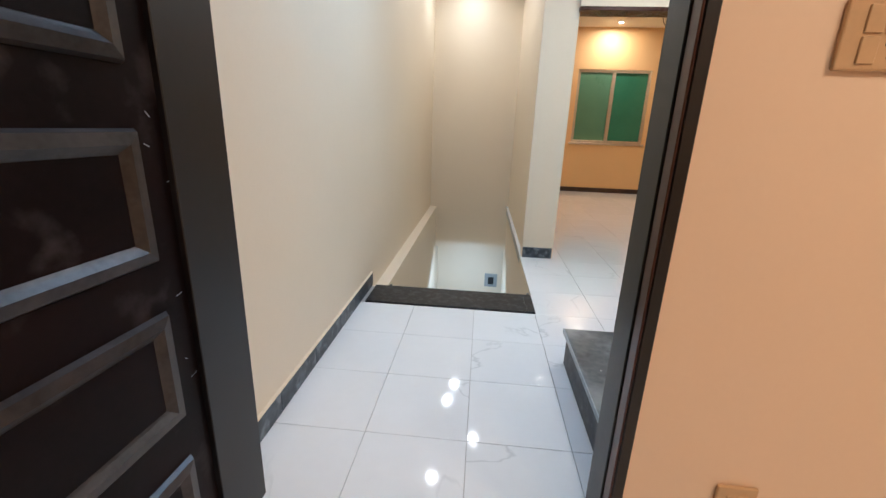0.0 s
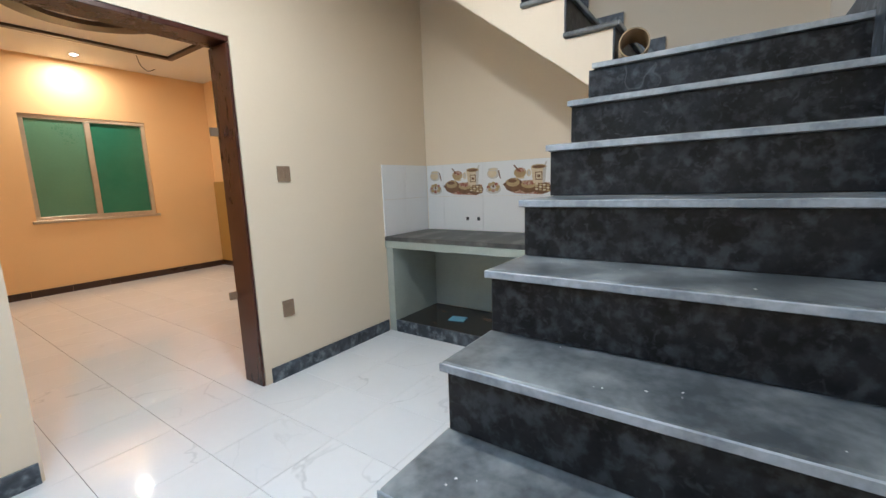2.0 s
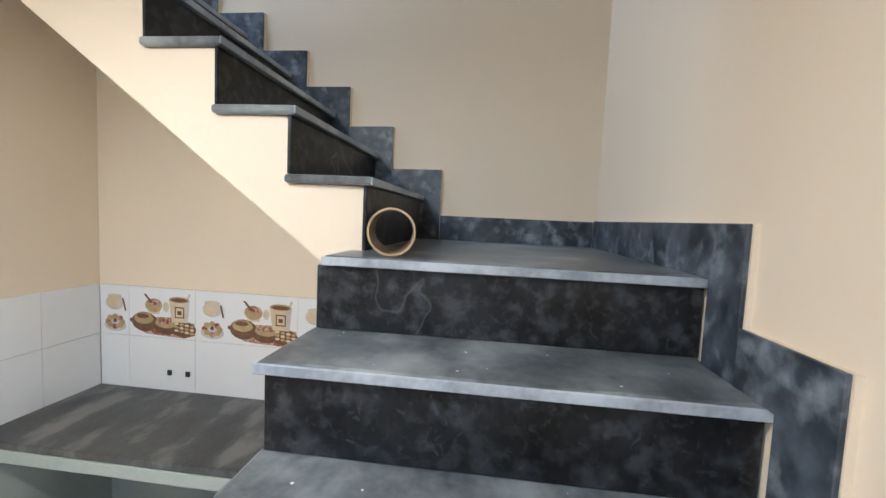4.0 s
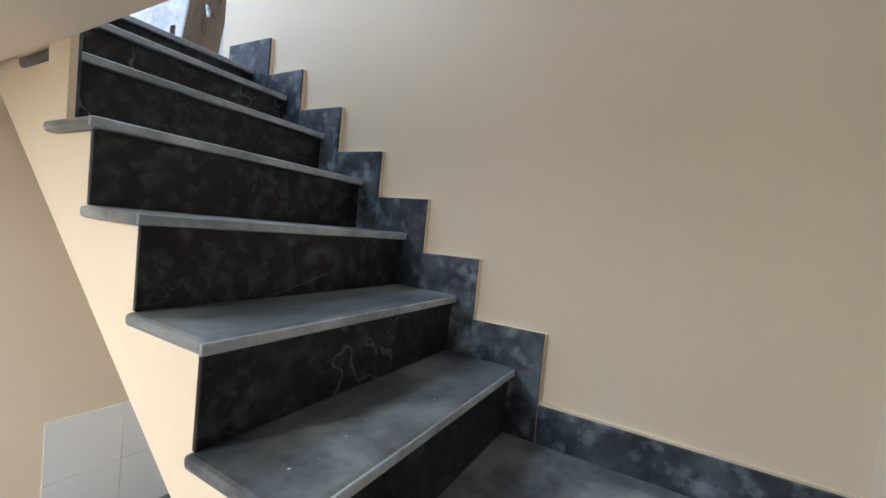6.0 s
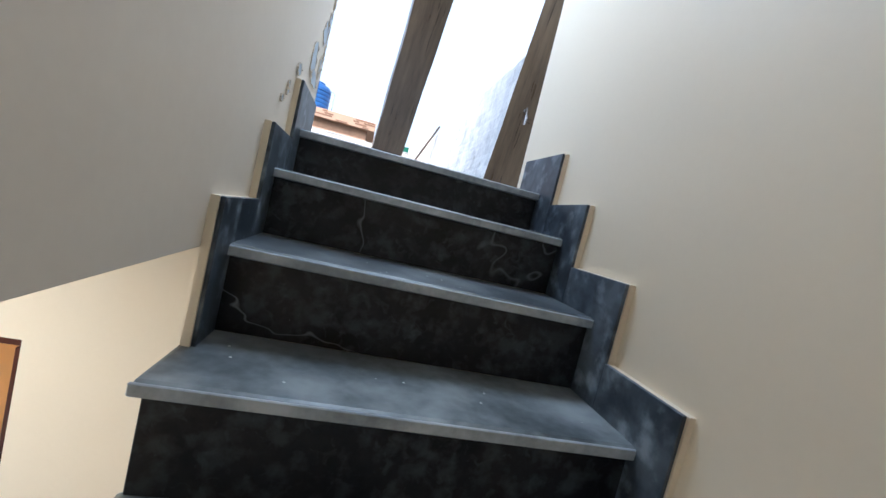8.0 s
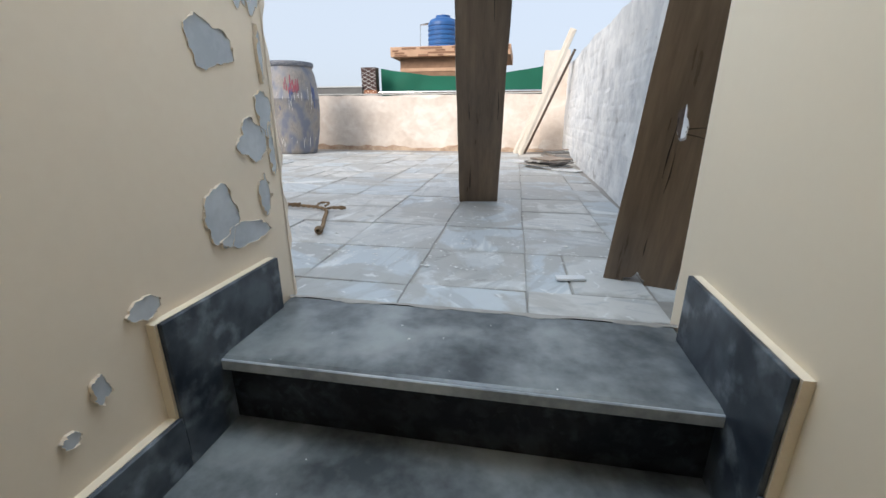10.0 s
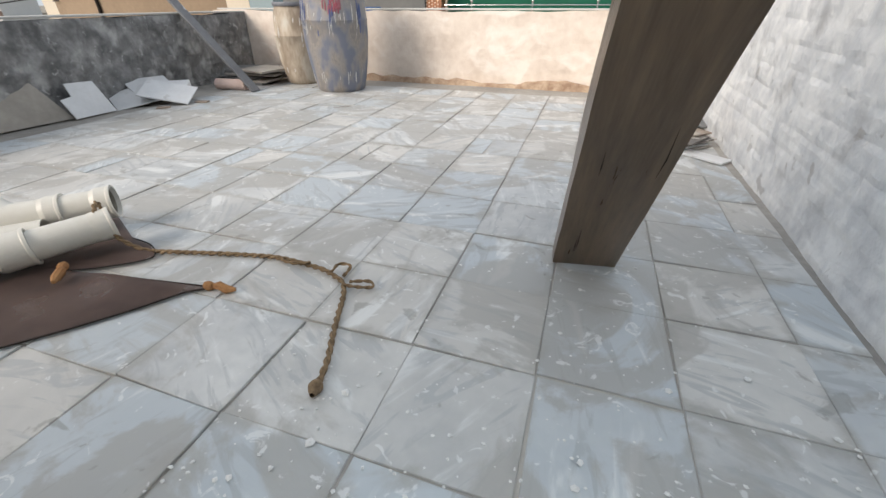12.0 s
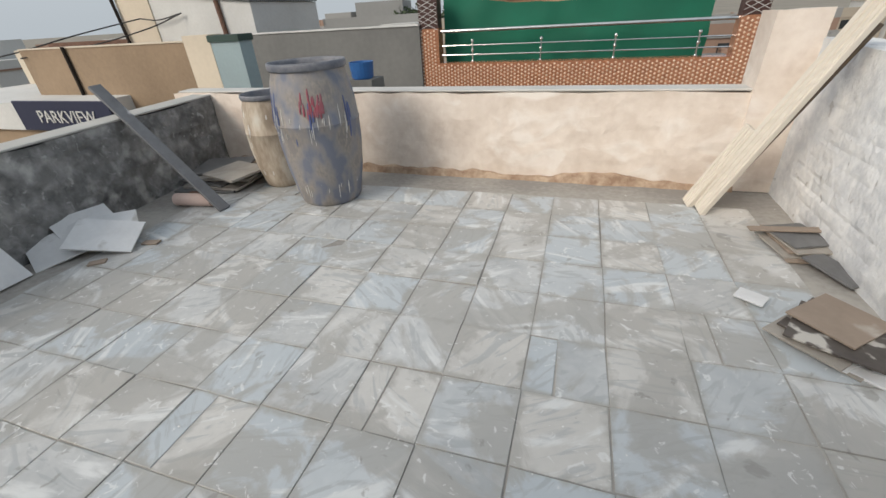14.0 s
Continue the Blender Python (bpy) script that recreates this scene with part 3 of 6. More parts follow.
def wall_skirting(name, label):
    return tagged(thing(name, label, "baseboard", kind="structure"))


sk = wall_skirting("baseboard_stair_south", "stepped slate-blue granite skirting along the lower flight")
OFF = 0.155
rows = []
for k in range(9):
    b = NX[k + 1] - OFF if k < 8 else XE - 0.03
    rows.append((max(0.40, NX[k] - OFF), b, NZ[k - 1] if k else 0.0, NZ[k], NZ[k] + 0.125))
skirting(rows, "y", SY0, 1, sk, 0.012)
sk = wall_skirting("baseboard_stair_east", "stepped slate-blue granite skirting with paint drips along the upper flight")
KY, KZ = [1.892, 2.153, 2.39, 2.631, 2.877, 3.14, 3.388], [2.162, 2.372, 2.573, 2.763, 2.959, 3.148, 3.325]
rows = [(KY[j], KY[j + 1] if j < 6 else 3.72, FZ[j - 1] if j else 1.8, FZ[j], KZ[j]) for j in range(7)]
skirting(rows, "x", XE, -1, sk, 0.014)
part("stone_slab", boxes((XE - 0.022, SY0 + 0.022, 1.80, XE - 0.012, KY[0] - 0.004, 1.925), bevel=0.0015), SKIRT, sk)
part("plaster_bed", boxes((XE - 0.012, SY0 + 0.012, 1.80, XE, KY[0] - 0.004, 1.932)), PAINT, sk)
sk = wall_skirting("baseboard_stair_west", "stepped slate-blue granite skirting on the flaking wall")
rows = [(KY[j], KY[j + 1] if j < 6 else 3.72, FZ[j - 1] if j else 1.8, FZ[j], KZ[j] - 0.015) for j in range(4, 7)]
skirting(rows, "x", 2.65, 1, sk, 0.016)

# lower stairs
down = thing("lower_staircase", "dark granite stair going down to the floor below", "staircase")
part("threshold_slab", boxes((-0.775, 2.68, -0.012, 0.395, 2.985, 0.004), bevel=0.004), GRANITE, down, "dark granite top step")
for k in range(14):
    y, z = 2.985 + 0.25 * k, -0.2 * (k + 1)
    part("riser", boxes((-0.70, y - 0.02, z, 0.405, y - 0.005, z + 0.17)), GRANITE, down)
    part("tread", boxes((-0.705, y - 0.03, z - 0.03, 0.408, y + 0.28, z), bevel=0.004), TREAD, down)
part("stair_body", prism([(2.955, -0.24), (6.45, -3.05), (6.45, -2.83), (2.955, -0.02)], "x", -0.70, 0.40), PAINT, down)
for k in range(3):
    for sx in (-0.703, 0.385):
        y, z = 3.03 + 0.25 * k, -0.2 * (k + 1)
        part("side_skirting", boxes((sx, y - 0.09, z, sx + 0.018, y + 0.12, z + 0.15), bevel=0.003), SKIRT, down)

# ---- baseboards ----
bb = wall_skirting("baseboard_lobby", "dark slate granite skirting tiles along the lobby walls")


def base_run(p0, p1, n, parent, h=0.10, d=0.012, material=None):
    """Skirting tiles from p0 to p1; n points into the space."""
    a, b, n = Vector((*p0, 0)), Vector((*p1, 0)), Vector((*n, 0))
    length = (b - a).length
    count = max(1, round(length / 0.406))
    w = (b - a).normalized()
    for i in range(count):
        bm = boxes((0.001, 0, 0, length / count - 0.0015, d, h), bevel=0.002)
        m = Matrix((( w.x, n.x, 0, 0), (w.y, n.y, 0, 0), (0, 0, 1, 0), (0, 0, 0, 1))).to_4x4()
        put(bm, Matrix.Translation(a + w * (length * i / count)) @ m)
        part("skirting_tile", bm, material or SKIRT, parent)


base_run((XW, 1.14), (XW, 2.985), (1, 0), bb)
base_run((0.412, YN + 0.05), (0.688, YN + 0.05), (0, -1), bb)
base_run((1.80, YN), (2.94, YN), (0, -1), bb)
part("floor_trim", boxes((XW, 1.14, 0.10, XW + 0.014, 2.985, 0.106)), PAINT, bb)
bb = wall_skirting("baseboard_room", "dark brown skirting along the orange walls")
RSK = mat("dark_brown_skirting", (0.045, 0.022, 0.014), None, 6, 40, 0.3)
base_run((0.70, 8.72), (3.98, 8.72), (0, -1), bb, 0.09, 0.012, RSK)
base_run((3.98, 4.12), (3.98, 8.70), (-1, 0), bb, 0.09, 0.012, RSK)
base_run((0.70, 4.12), (0.70, 8.70), (1, 0), bb, 0.09, 0.012, RSK)

# ---- doors ----
fr = tagged(thing("door_frame_entry", "dusty dark varnished frame of the entrance door", "door frame"), kind="structure")
part("jamb", prism([(-0.70, 0.915), (-0.655, 0.915), (-0.655, 1.02), (-0.668, 1.02), (-0.668, 1.125), (-0.70, 1.125)], "z", 0, 2.10, 0.002), JAMB, fr)
part("jamb", prism([(0.385, 0.975), (0.358, 0.975), (0.358, 1.02), (0.348, 1.02), (0.348, 1.125), (0.385, 1.125)], "z", 0, 2.10, 0.002), JAMB, fr)
part("rebate_strip", boxes((0.352, 0.978, 0.0, 0.3575, 1.017, 2.10), bevel=0.002), REDWOOD, fr, "red-brown rebate of the frame")
part("head", boxes((-0.70, 0.91, 2.10, 0.385, 1.12, 2.145), bevel=0.003), JAMB, fr)

leaf = thing("entrance_door", "open panelled door in scuffed black-brown varnish", "door", at=pose(-0.668, 0.985, 0.01, 0, 0, -91.5))
W, HH, TH = 0.92, 2.05, 0.038
part("leaf", boxes((0, -TH, 0, W, 0, HH), bevel=0.004, seg=2), DARKWOOD, leaf)
pz = 0.14
while pz + 0.26 < HH:
    x0, x1, z0, z1 = 0.135, W - 0.135, pz, pz + 0.262
    bm = bmesh.new()
    ring = []
    for inset, lift in ((0, 0), (0.006, 0.012), (0.028, 0.016), (0.040, 0.006), (0.046, 0.002)):
        ring.append([bm.verts.new((x, lift, z)) for x, z in ((x0 + inset, z0 + inset), (x1 - inset, z0 + inset), (x1 - inset, z1 - inset), (x0 + inset, z1 - inset))])
    for a, b in zip(ring, ring[1:]):
        for i in range(4):
            bm.faces.new((a[i], a[(i + 1) % 4], b[(i + 1) % 4], b[i]))
    part("panel_moulding", bm, MOULD, leaf)
    part("panel", boxes((x0 + 0.046, -0.002, z0 + 0.046, x1 - 0.046, 0.003, z1 - 0.046)), DARKWOOD, leaf)
    pz += 0.372
rng = random.Random(3)
for i in range(16):
    x, z = rng.uniform(0.02, 0.11), rng.uniform(0.5, 1.9)
    part("scratch", put(boxes((0, 0, 0, rng.uniform(0.006, 0.018), 0.0006, 0.0018)), pose(x, 0.0002, z, 0, rng.uniform(-70, 70), 0)), NOSE, leaf)
for z in (0.25, 1.0, 1.8):
    part("hinge", put(lathe([(0.001, -0.05), (0.008, -0.05), (0.008, 0.05), (0.001, 0.05)], 12), pose(-0.006, -0.004, z)), STEEL, leaf)

fr = tagged(thing("door_frame_room", "red-brown timber frame of the room doorway", "door frame"), kind="structure")
part("jamb", boxes((1.734, YN + 0.004, 0, 1.752, 4.10, 2.105), bevel=0.003), REDWOOD, fr)
part("head", boxes((0.688, YN + 0.004, 2.112, 1.752, 4.10, 2.139), bevel=0.003), REDWOOD, fr)
part("jamb", boxes((0.689, YN + 0.055, 0, 0.699, 4.10, 2.105)), PAINT, fr)
for z in (0.60, 1.62):
    part("hinge_leaf", boxes((1.672, 4.06, z - 0.025, 1.721, 4.075, z + 0.025), bevel=0.002), PLATE, fr, "bronze hinge standing open")

# ---- switches ----
def switch_plate(name, label, x, z, w, h, y, material, sockets):
    t = thing(name, label, "switch", at=(x, y, z))
    part("plate", boxes((-w / 2, -0.011, -h / 2, w / 2, 0, h / 2), bevel=0.004, seg=2), material, t)
    for sx, sz, sw, sh in sockets:
        part("rocker", boxes((sx - sw / 2, -0.0145, sz - sh / 2, sx + sw / 2, -0.010, sz + sh / 2), bevel=0.0015), material, t)
    return t


switch_plate("switch_plate", "small bronze switch plate on the cream wall", 2.024, 1.363, 0.095, 0.10, YN, PLATE, [(-0.02, 0, 0.03, 0.05), (0.02, 0, 0.03, 0.05)])
switch_plate("socket_plate", "small bronze socket plate low on the cream wall", 1.966, 0.472, 0.085, 0.11, YN, PLATE, [(0, 0.02, 0.05, 0.04)])
board = switch_plate("switch_board", "beige plastic switch board on the peach wall", 0.704, 1.356, 0.225, 0.116, 0.982, BEIGE_PLATE, [(-0.065, 0.025, 0.03, 0.045), (-0.03, 0.025, 0.03, 0.045), (0.005, 0.025, 0.03, 0.045), (-0.065, -0.025, 0.03, 0.045), (0.04, 0.025, 0.03, 0.045)])
for hx, hz in ((-0.035, -0.015), (-0.02, -0.015), (-0.028, -0.035)):
    part("socket_hole", put(lathe([(0.0, 0), (0.0035, 0)], 10), pose(hx, -0.0113, hz, 90)), BLACK, board)
switch_plate("socket_board", "beige plastic socket low on the peach wall", 0.649, 0.310, 0.095, 0.095, 0.982, BEIGE_PLATE, [(0, 0, 0.05, 0.05)])
vent = thing("exhaust_vent", "small grey framed vent opening in the lower wall", "vent", at=(0.255, 7.06, -1.43))
VENTM = mat("grey_vent_frame", (0.35, 0.37, 0.37), None, 10, 50, 0.6)
part("vent_frame", boxes((-0.11, -0.02, -0.12, -0.05, 0, 0.12), (0.05, -0.02, -0.12, 0.11, 0, 0.12), (-0.05, -0.02, 0.06, 0.05, 0, 0.12), (-0.05, -0.02, -0.12, 0.05, 0, -0.08)), VENTM, vent)
part("vent_opening", boxes((-0.05, -0.008, -0.08, 0.05, 0, 0.06)), BLACK, vent)

# ---- kitchen corner ----
KX = 2.955
ctr = thing("kitchen_counter", "sage plastered counter with a worn slate worktop", "counter")
part("worktop", boxes((KX - 0.01, 2.07, 0.80, XE - 0.002, YN - 0.002, 0.835), bevel=0.005, seg=2), SLATE, ctr, "worn dark slate worktop")
part("front_edge", boxes((KX - 0.013, 2.07, 0.74, KX + 0.06, YN - 0.003, 0.799), bevel=0.004), SAGE, ctr)
part("side_panel", boxes((KX, YN - 0.075, 0.0, XE - 0.004, YN - 0.004, 0.74), bevel=0.003), SAGE, ctr)
part("underside", boxes((KX + 0.06, 2.07, 0.755, XE - 0.004, YN - 0.08, 0.799)), SAGE, ctr)
part("back_panel", boxes((XE - 0.02, 2.07, 0.10, XE - 0.004, YN - 0.08, 0.755)), SAGE, ctr)
part("niche_floor", boxes((KX + 0.02, 2.07, 0.02, XE - 0.02, YN - 0.08, 0.098), bevel=0.002), veined("brown_black_marble", (0.03, 0.028, 0.027), (0.16, 0.10, 0.06), 4, 0.2, 0.05), ctr, "dark veined marble niche floor")
part("kerb", boxes((KX - 0.004, 2.07, 0.0, KX + 0.02, YN - 0.08, 0.104), bevel=0.003), SKIRT, ctr, "dark granite kerb")
BLUE = mat("pale_blue_glaze", (0.22, 0.50, 0.66), None, 8, 40, 0.3)
tagged(mesh_ob("loose_tile", put(boxes((-0.055, -0.07, 0, 0.055, 0.07, 0.008), bevel=0.001), pose(3.24, 3.36, 0.0985, 0, 0, 12)), BLUE), "pale blue loose tile lying in the counter niche", "tile")

splash = tagged(thing("backsplash", "glossy white wall tiles with a printed crockery border", "backsplash"), kind="structure")
for y0, y1 in ((YN - 0.20 - 0.0, YN - 0.014), (3.275, YN - 0.202), (2.66, 3.273), (2.07, 2.658)):
    if y1 - y0 > 0.3:
        part("wall_tile", boxes((XE - 0.011, y0, 0.836, XE - 0.001, y1, 1.145), bevel=0.001), SPLASH, splash)
        part("border_tile", boxes((XE - 0.011, y0, 1.147, XE - 0.001, y1, 1.44), bevel=0.001), SPLASH, splash)
    else:
        part("wall_tile", boxes((XE - 0.011, y0, 0.836, XE - 0.001, y1, 1.145), bevel=0.001), SPLASH, splash)
        part("border_tile", boxes((XE - 0.011, y0, 1.147, XE - 0.001, y1, 1.44), bevel=0.001), SPLASH, splash)
for x0, x1 in ((2.95, 3.25), (3.252, XE - 0.012)):
    for z0, z1 in ((0.836, 1.145), (1.147, 1.44)):
        part("wall_tile", boxes((x0, YN - 0.011, z0, x1, YN - 0.001, z1), bevel=0.001), SPLASH, splash)
PRINT = {
    "pot": mat("printed_ochre", (0.50, 0.38, 0.20), (0.36, 0.25, 0.12), 20, 80, 0.15),
    "deep": mat("printed_brown", (0.22, 0.12, 0.06), (0.11, 0.055, 0.03), 25, 90, 0.15, mix=0.9),
    "cloth": mat("printed_red_check", (0.55, 0.40, 0.30), (0.26, 0.08, 0.05), 30, 60, 0.15, mix=0.2),
    "grey": mat("printed_grey_shade", (0.62, 0.60, 0.56), (0.50, 0.48, 0.44), 20, 60, 0.15),
    "cream": mat("printed_cream", (0.70, 0.60, 0.42), (0.60, 0.48, 0.30), 20, 60, 0.15),
}
PX = XE - 0.0115


def print_disc(tile, kind, y, z, ry, rz, n=20, lift=0.0):
    bm = bmesh.new()
    bm.faces.new([bm.verts.new((PX - lift, y + ry * math.cos(2 * math.pi * i / n), z + rz * math.sin(2 * math.pi * i / n))) for i in range(n)])
    part("print", bm, PRINT[kind], tile)


def print_poly(tile, kind, pts, lift=0.0):
    bm = bmesh.new()
    bm.faces.new([bm.verts.new((PX - lift, y, z)) for y, z in pts])
    part("print", bm, PRINT[kind], tile)


motif = part("printed_border", boxes((PX - 0.0002, 2.3, 1.4385, PX + 0.0005, 3.88, 1.4395)), PRINT["cream"], splash, "printed border of jugs, bowls and a checked cloth")
for c in (3.48, 2.865, 2.25):  # each repeat: a still life, then a cup over a plate
    y = c
    print_poly(motif, "cloth", [(y + 0.20, 1.235), (y + 0.15, 1.185), (y + 0.10, 1.165), (y - 0.13, 1.153), (y - 0.205, 1.175), (y - 0.20, 1.245), (y - 0.05, 1.27), (y + 0.10, 1.265)])
    print_disc(motif, "deep", y + 0.115, 1.235, 0.082, 0.058, lift=0.0004)  # squat pot with a lid
    print_disc(motif, "pot", y + 0.12, 1.255, 0.062, 0.034, lift=0.0008)
    print_disc(motif, "deep", y + 0.125, 1.268, 0.040, 0.014, lift=0.0010)
    print_disc(motif, "deep", y + 0.195, 1.24, 0.016, 0.012, lift=0.0009)
    print_disc(motif, "deep", y - 0.02, 1.215, 0.082, 0.048, lift=0.0006)  # bowl on the cloth
    print_disc(motif, "pot", y - 0.02, 1.235, 0.066, 0.030, lift=0.0010)
    print_disc(motif, "cloth", y - 0.02, 1.246, 0.052, 0.015, lift=0.0012)
    print_disc(motif, "deep", y - 0.135, 1.205, 0.076, 0.046, lift=0.0007)  # plaited basket
    for a in range(4):
        for b in range(3):
            print_disc(motif, "cream" if (a + b) % 2 else "pot", y - 0.185 + 0.032 * a, 1.185 + 0.020 * b + 0.004 * a, 0.014, 0.008, 10, 0.0011)
    print_poly(motif, "cream", [(y - 0.040, 1.375), (y - 0.172, 1.375), (y - 0.160, 1.245), (y - 0.060, 1.245)], 0.0013)  # tall mug
    print_poly(motif, "grey", [(y - 0.140, 1.375), (y - 0.172, 1.375), (y - 0.160, 1.245), (y - 0.140, 1.245)], 0.0014)
    print_disc(motif, "pot", y - 0.106, 1.376, 0.064, 0.018, lift=0.0016)
    print_disc(motif, "deep", y - 0.106, 1.374, 0.052, 0.012, lift=0.0018)
    print_disc(motif, "cream", y - 0.022, 1.33, 0.020, 0.030, 12, 0.0011)
    print_disc(motif, "grey", y - 0.022, 1.33, 0.011, 0.019, 12, 0.0012)
    print_poly(motif, "grey", [(y - 0.165, 1.415), (y - 0.180, 1.412), (y - 0.160, 1.375), (y - 0.150, 1.375)], 0.0014)
    print_poly(motif, "deep", [(y - 0.078, 1.335), (y - 0.138, 1.335), (y - 0.138, 1.27), (y - 0.078, 1.27)], 0.0019)
    print_poly(motif, "cream", [(y - 0.085, 1.328), (y - 0.131, 1.328), (y - 0.131, 1.277), (y - 0.085, 1.277)], 0.0022)
    print_poly(motif, "deep", [(y - 0.095, 1.312), (y - 0.121, 1.312), (y - 0.121, 1.290), (y - 0.095, 1.290)], 0.0025)
    print_poly(motif, "cream", [(y + 0.105, 1.355), (y + 0.005, 1.355), (y + 0.02, 1.285), (y + 0.09, 1.285)], 0.0012)  # cup with a spoon
    print_disc(motif, "pot", y + 0.055, 1.335, 0.055, 0.040, lift=0.0013)
    print_disc(motif, "cloth", y + 0.050, 1.355, 0.042, 0.018, lift=0.0016)
    print_poly(motif, "deep", [(y + 0.118, 1.398), (y + 0.104, 1.400), (y + 0.060, 1.352), (y + 0.072, 1.346)], 0.0018)
    q = y + 0.305
    print_disc(motif, "grey", q, 1.335, 0.060, 0.044)  # small cup over a plate of biscuits
    print_disc(motif, "cream", q + 0.010, 1.338, 0.044, 0.036, lift=0.0004)
    print_disc(motif, "grey", q, 1.372, 0.048, 0.014, lift=0.0008)
    print_disc(motif, "cream", q, 1.373, 0.038, 0.009, lift=0.0010)
    print_poly(motif, "deep", [(q - 0.046, 1.365), (q - 0.058, 1.362), (q - 0.074, 1.292), (q - 0.064, 1.290)], 0.0012)
    print_disc(motif, "grey", q, 1.200, 0.072, 0.036)
    for a in range(8):
        print_disc(motif, "pot" if a % 3 else "cloth", q + 0.046 * math.cos(a * 0.785), 1.222 + 0.030 * math.sin(a * 0.785), 0.019, 0.016, lift=0.0004 + 0.0001 * a)
    print_disc(motif, "deep", q, 1.228, 0.012, 0.012, lift=0.0014)
for y in (3.436, 3.321):
    t = thing("pipe_outlet", "small dark capped water outlet in the wall tiles", "water outlet", at=(XE - 0.011, y, 0.944))
    part("cap", put(boxes((-0.004, -0.014, -0.016, 0, 0.014, 0.016), bevel=0.003), pose(0, 0, 0)), BLACK, t)

# drain pipe piece on the landing
pipe = thing("pipe_offcut", "short tan plastic pipe offcut lying on the landing", "pipe", at=pose(2.52, 1.885, 1.801 + 0.066, 0, 90, 12))
TAN = mat("tan_pipe", (0.46, 0.34, 0.20), (0.38, 0.27, 0.15), 6, 50, 0.5)
part("wall_of_pipe", lathe([(0.060, 0.0), (0.066, 0.0), (0.066, 0.22), (0.060, 0.22), (0.060, 0.0)], 36), TAN, pipe, smooth=False)

# ---- lamps ----
def downlight(x, y, z, group):
    t = thing("downlight", "round recessed downlight glowing in the ceiling", "ceiling light", group, at=(x, y, z))
    part("trim_ring", lathe([(0.062, 0.0), (0.055, -0.008), (0.042, -0.008), (0.040, 0.0)], 28), CEIL, t, smooth=True)
    bm = bmesh.new()
    bmesh.ops.create_circle(bm, cap_ends=True, segments=24, radius=0.041, matrix=Matrix.Translation((0, 0, -0.003)))
    part("lens", bm, LED, t)


for x, y in ALCOVE_LAMPS:
    downlight(x, y, 3.074, "stairwell downlights")
for x, y in ROOM_LAMPS:
    downlight(x, y, 3.029, "room downlights")
# Lobby fixtures are out of view, added to go with its fill lamps.
for x, y in LOBBY_FILLS:
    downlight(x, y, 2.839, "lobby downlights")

# ---- orange room details ----
win = tagged(thing("window_1", "aluminium sliding window with green glass panes", "window"), kind="structure")
x0, x1, z0, z1, y0 = 1.70, 3.05, 0.97, 2.31, 8.74
part("window_frame", boxes((x0, y0, z0, x1, y0 + 0.08, z0 + 0.05), (x0, y0, z1 - 0.05, x1, y0 + 0.08, z1), (x0, y0, z0 + 0.05, x0 + 0.05, y0 + 0.08, z1 - 0.05), (x1 - 0.05, y0, z0 + 0.05, x1, y0 + 0.08, z1 - 0.05), bevel=0.004), ALU, win)
part("sash_stile", boxes((2.335, y0 - 0.01, z0 + 0.05, 2.40, y0 + 0.05, z1 - 0.05), bevel=0.004), ALU, win)
part("window_sill", boxes((x0 - 0.04, 8.69, z0 - 0.035, x1 + 0.04, 8.76, z0), bevel=0.004), ALU, win)
GREENGLASS = mat("green_tinted_glass", (0.045, 0.215, 0.135), (0.035, 0.18, 0.11), 2, 10, 0.06, mix=0.5)
GREENPALE = mat("green_glass_with_mesh", (0.12, 0.27, 0.17), (0.10, 0.23, 0.145), 2, 60, 0.3, mix=0.5)
part("pane", boxes((x0 + 0.05, y0 + 0.02, z0 + 0.05, 2.335, y0 + 0.028, z1 - 0.05)), GREENPALE, win, "pale green pane behind insect mesh")
part("pane", boxes((2.40, y0 + 0.03, z0 + 0.05, x1 - 0.05, y0 + 0.038, z1 - 0.05)), GREENGLASS, win, "dark green glass pane")
RING = mat("dark_ceiling_trim", (0.05, 0.028, 0.018), None, 6, 50, 0.4)
deco = tagged(thing("ceiling_ornament", "dark brown ring and square trim on the pale ceiling", "ceiling trim"), kind="structure")
bm = lathe([(0.92, 0.0), (0.92, -0.045), (0.72, -0.045), (0.72, 0.0)], 56)
put(bm, pose(1.9, 6.25, 3.03) @ Matrix.Diagonal((0.8, 1, 1, 1)))
part("ring", bm, RING, deco)
part("square_trim", boxes((0.85, 4.75, 3.0, 3.10, 4.83, 3.03), (0.85, 7.62, 3.0, 3.10, 7.70, 3.03), (0.85, 4.83, 3.0, 0.93, 7.62, 3.03), (3.02, 4.83, 3.0, 3.10, 7.62, 3.03)), RING, deco)
part("hanging_wire", tube(smooth_line([(2.75, 7.85, 3.03), (2.78, 7.85, 2.92), (2.86, 7.86, 2.86), (2.95, 7.87, 2.90)], 6), 0.005, 6), BLACK, deco)
panel = tagged(mesh_ob("wardrobe_panel", boxes((3.955, 7.80, 0.092, 3.979, 8.718, 1.43), bevel=0.003), mat("mustard_board", (0.42, 0.26, 0.06), (0.38, 0.23, 0.05), 2, 50, 0.4)), "mustard coloured board standing against the orange wall", "panel")

# ---- lobby floor tiles ----
P = 0.4065
tile_mesh = {}


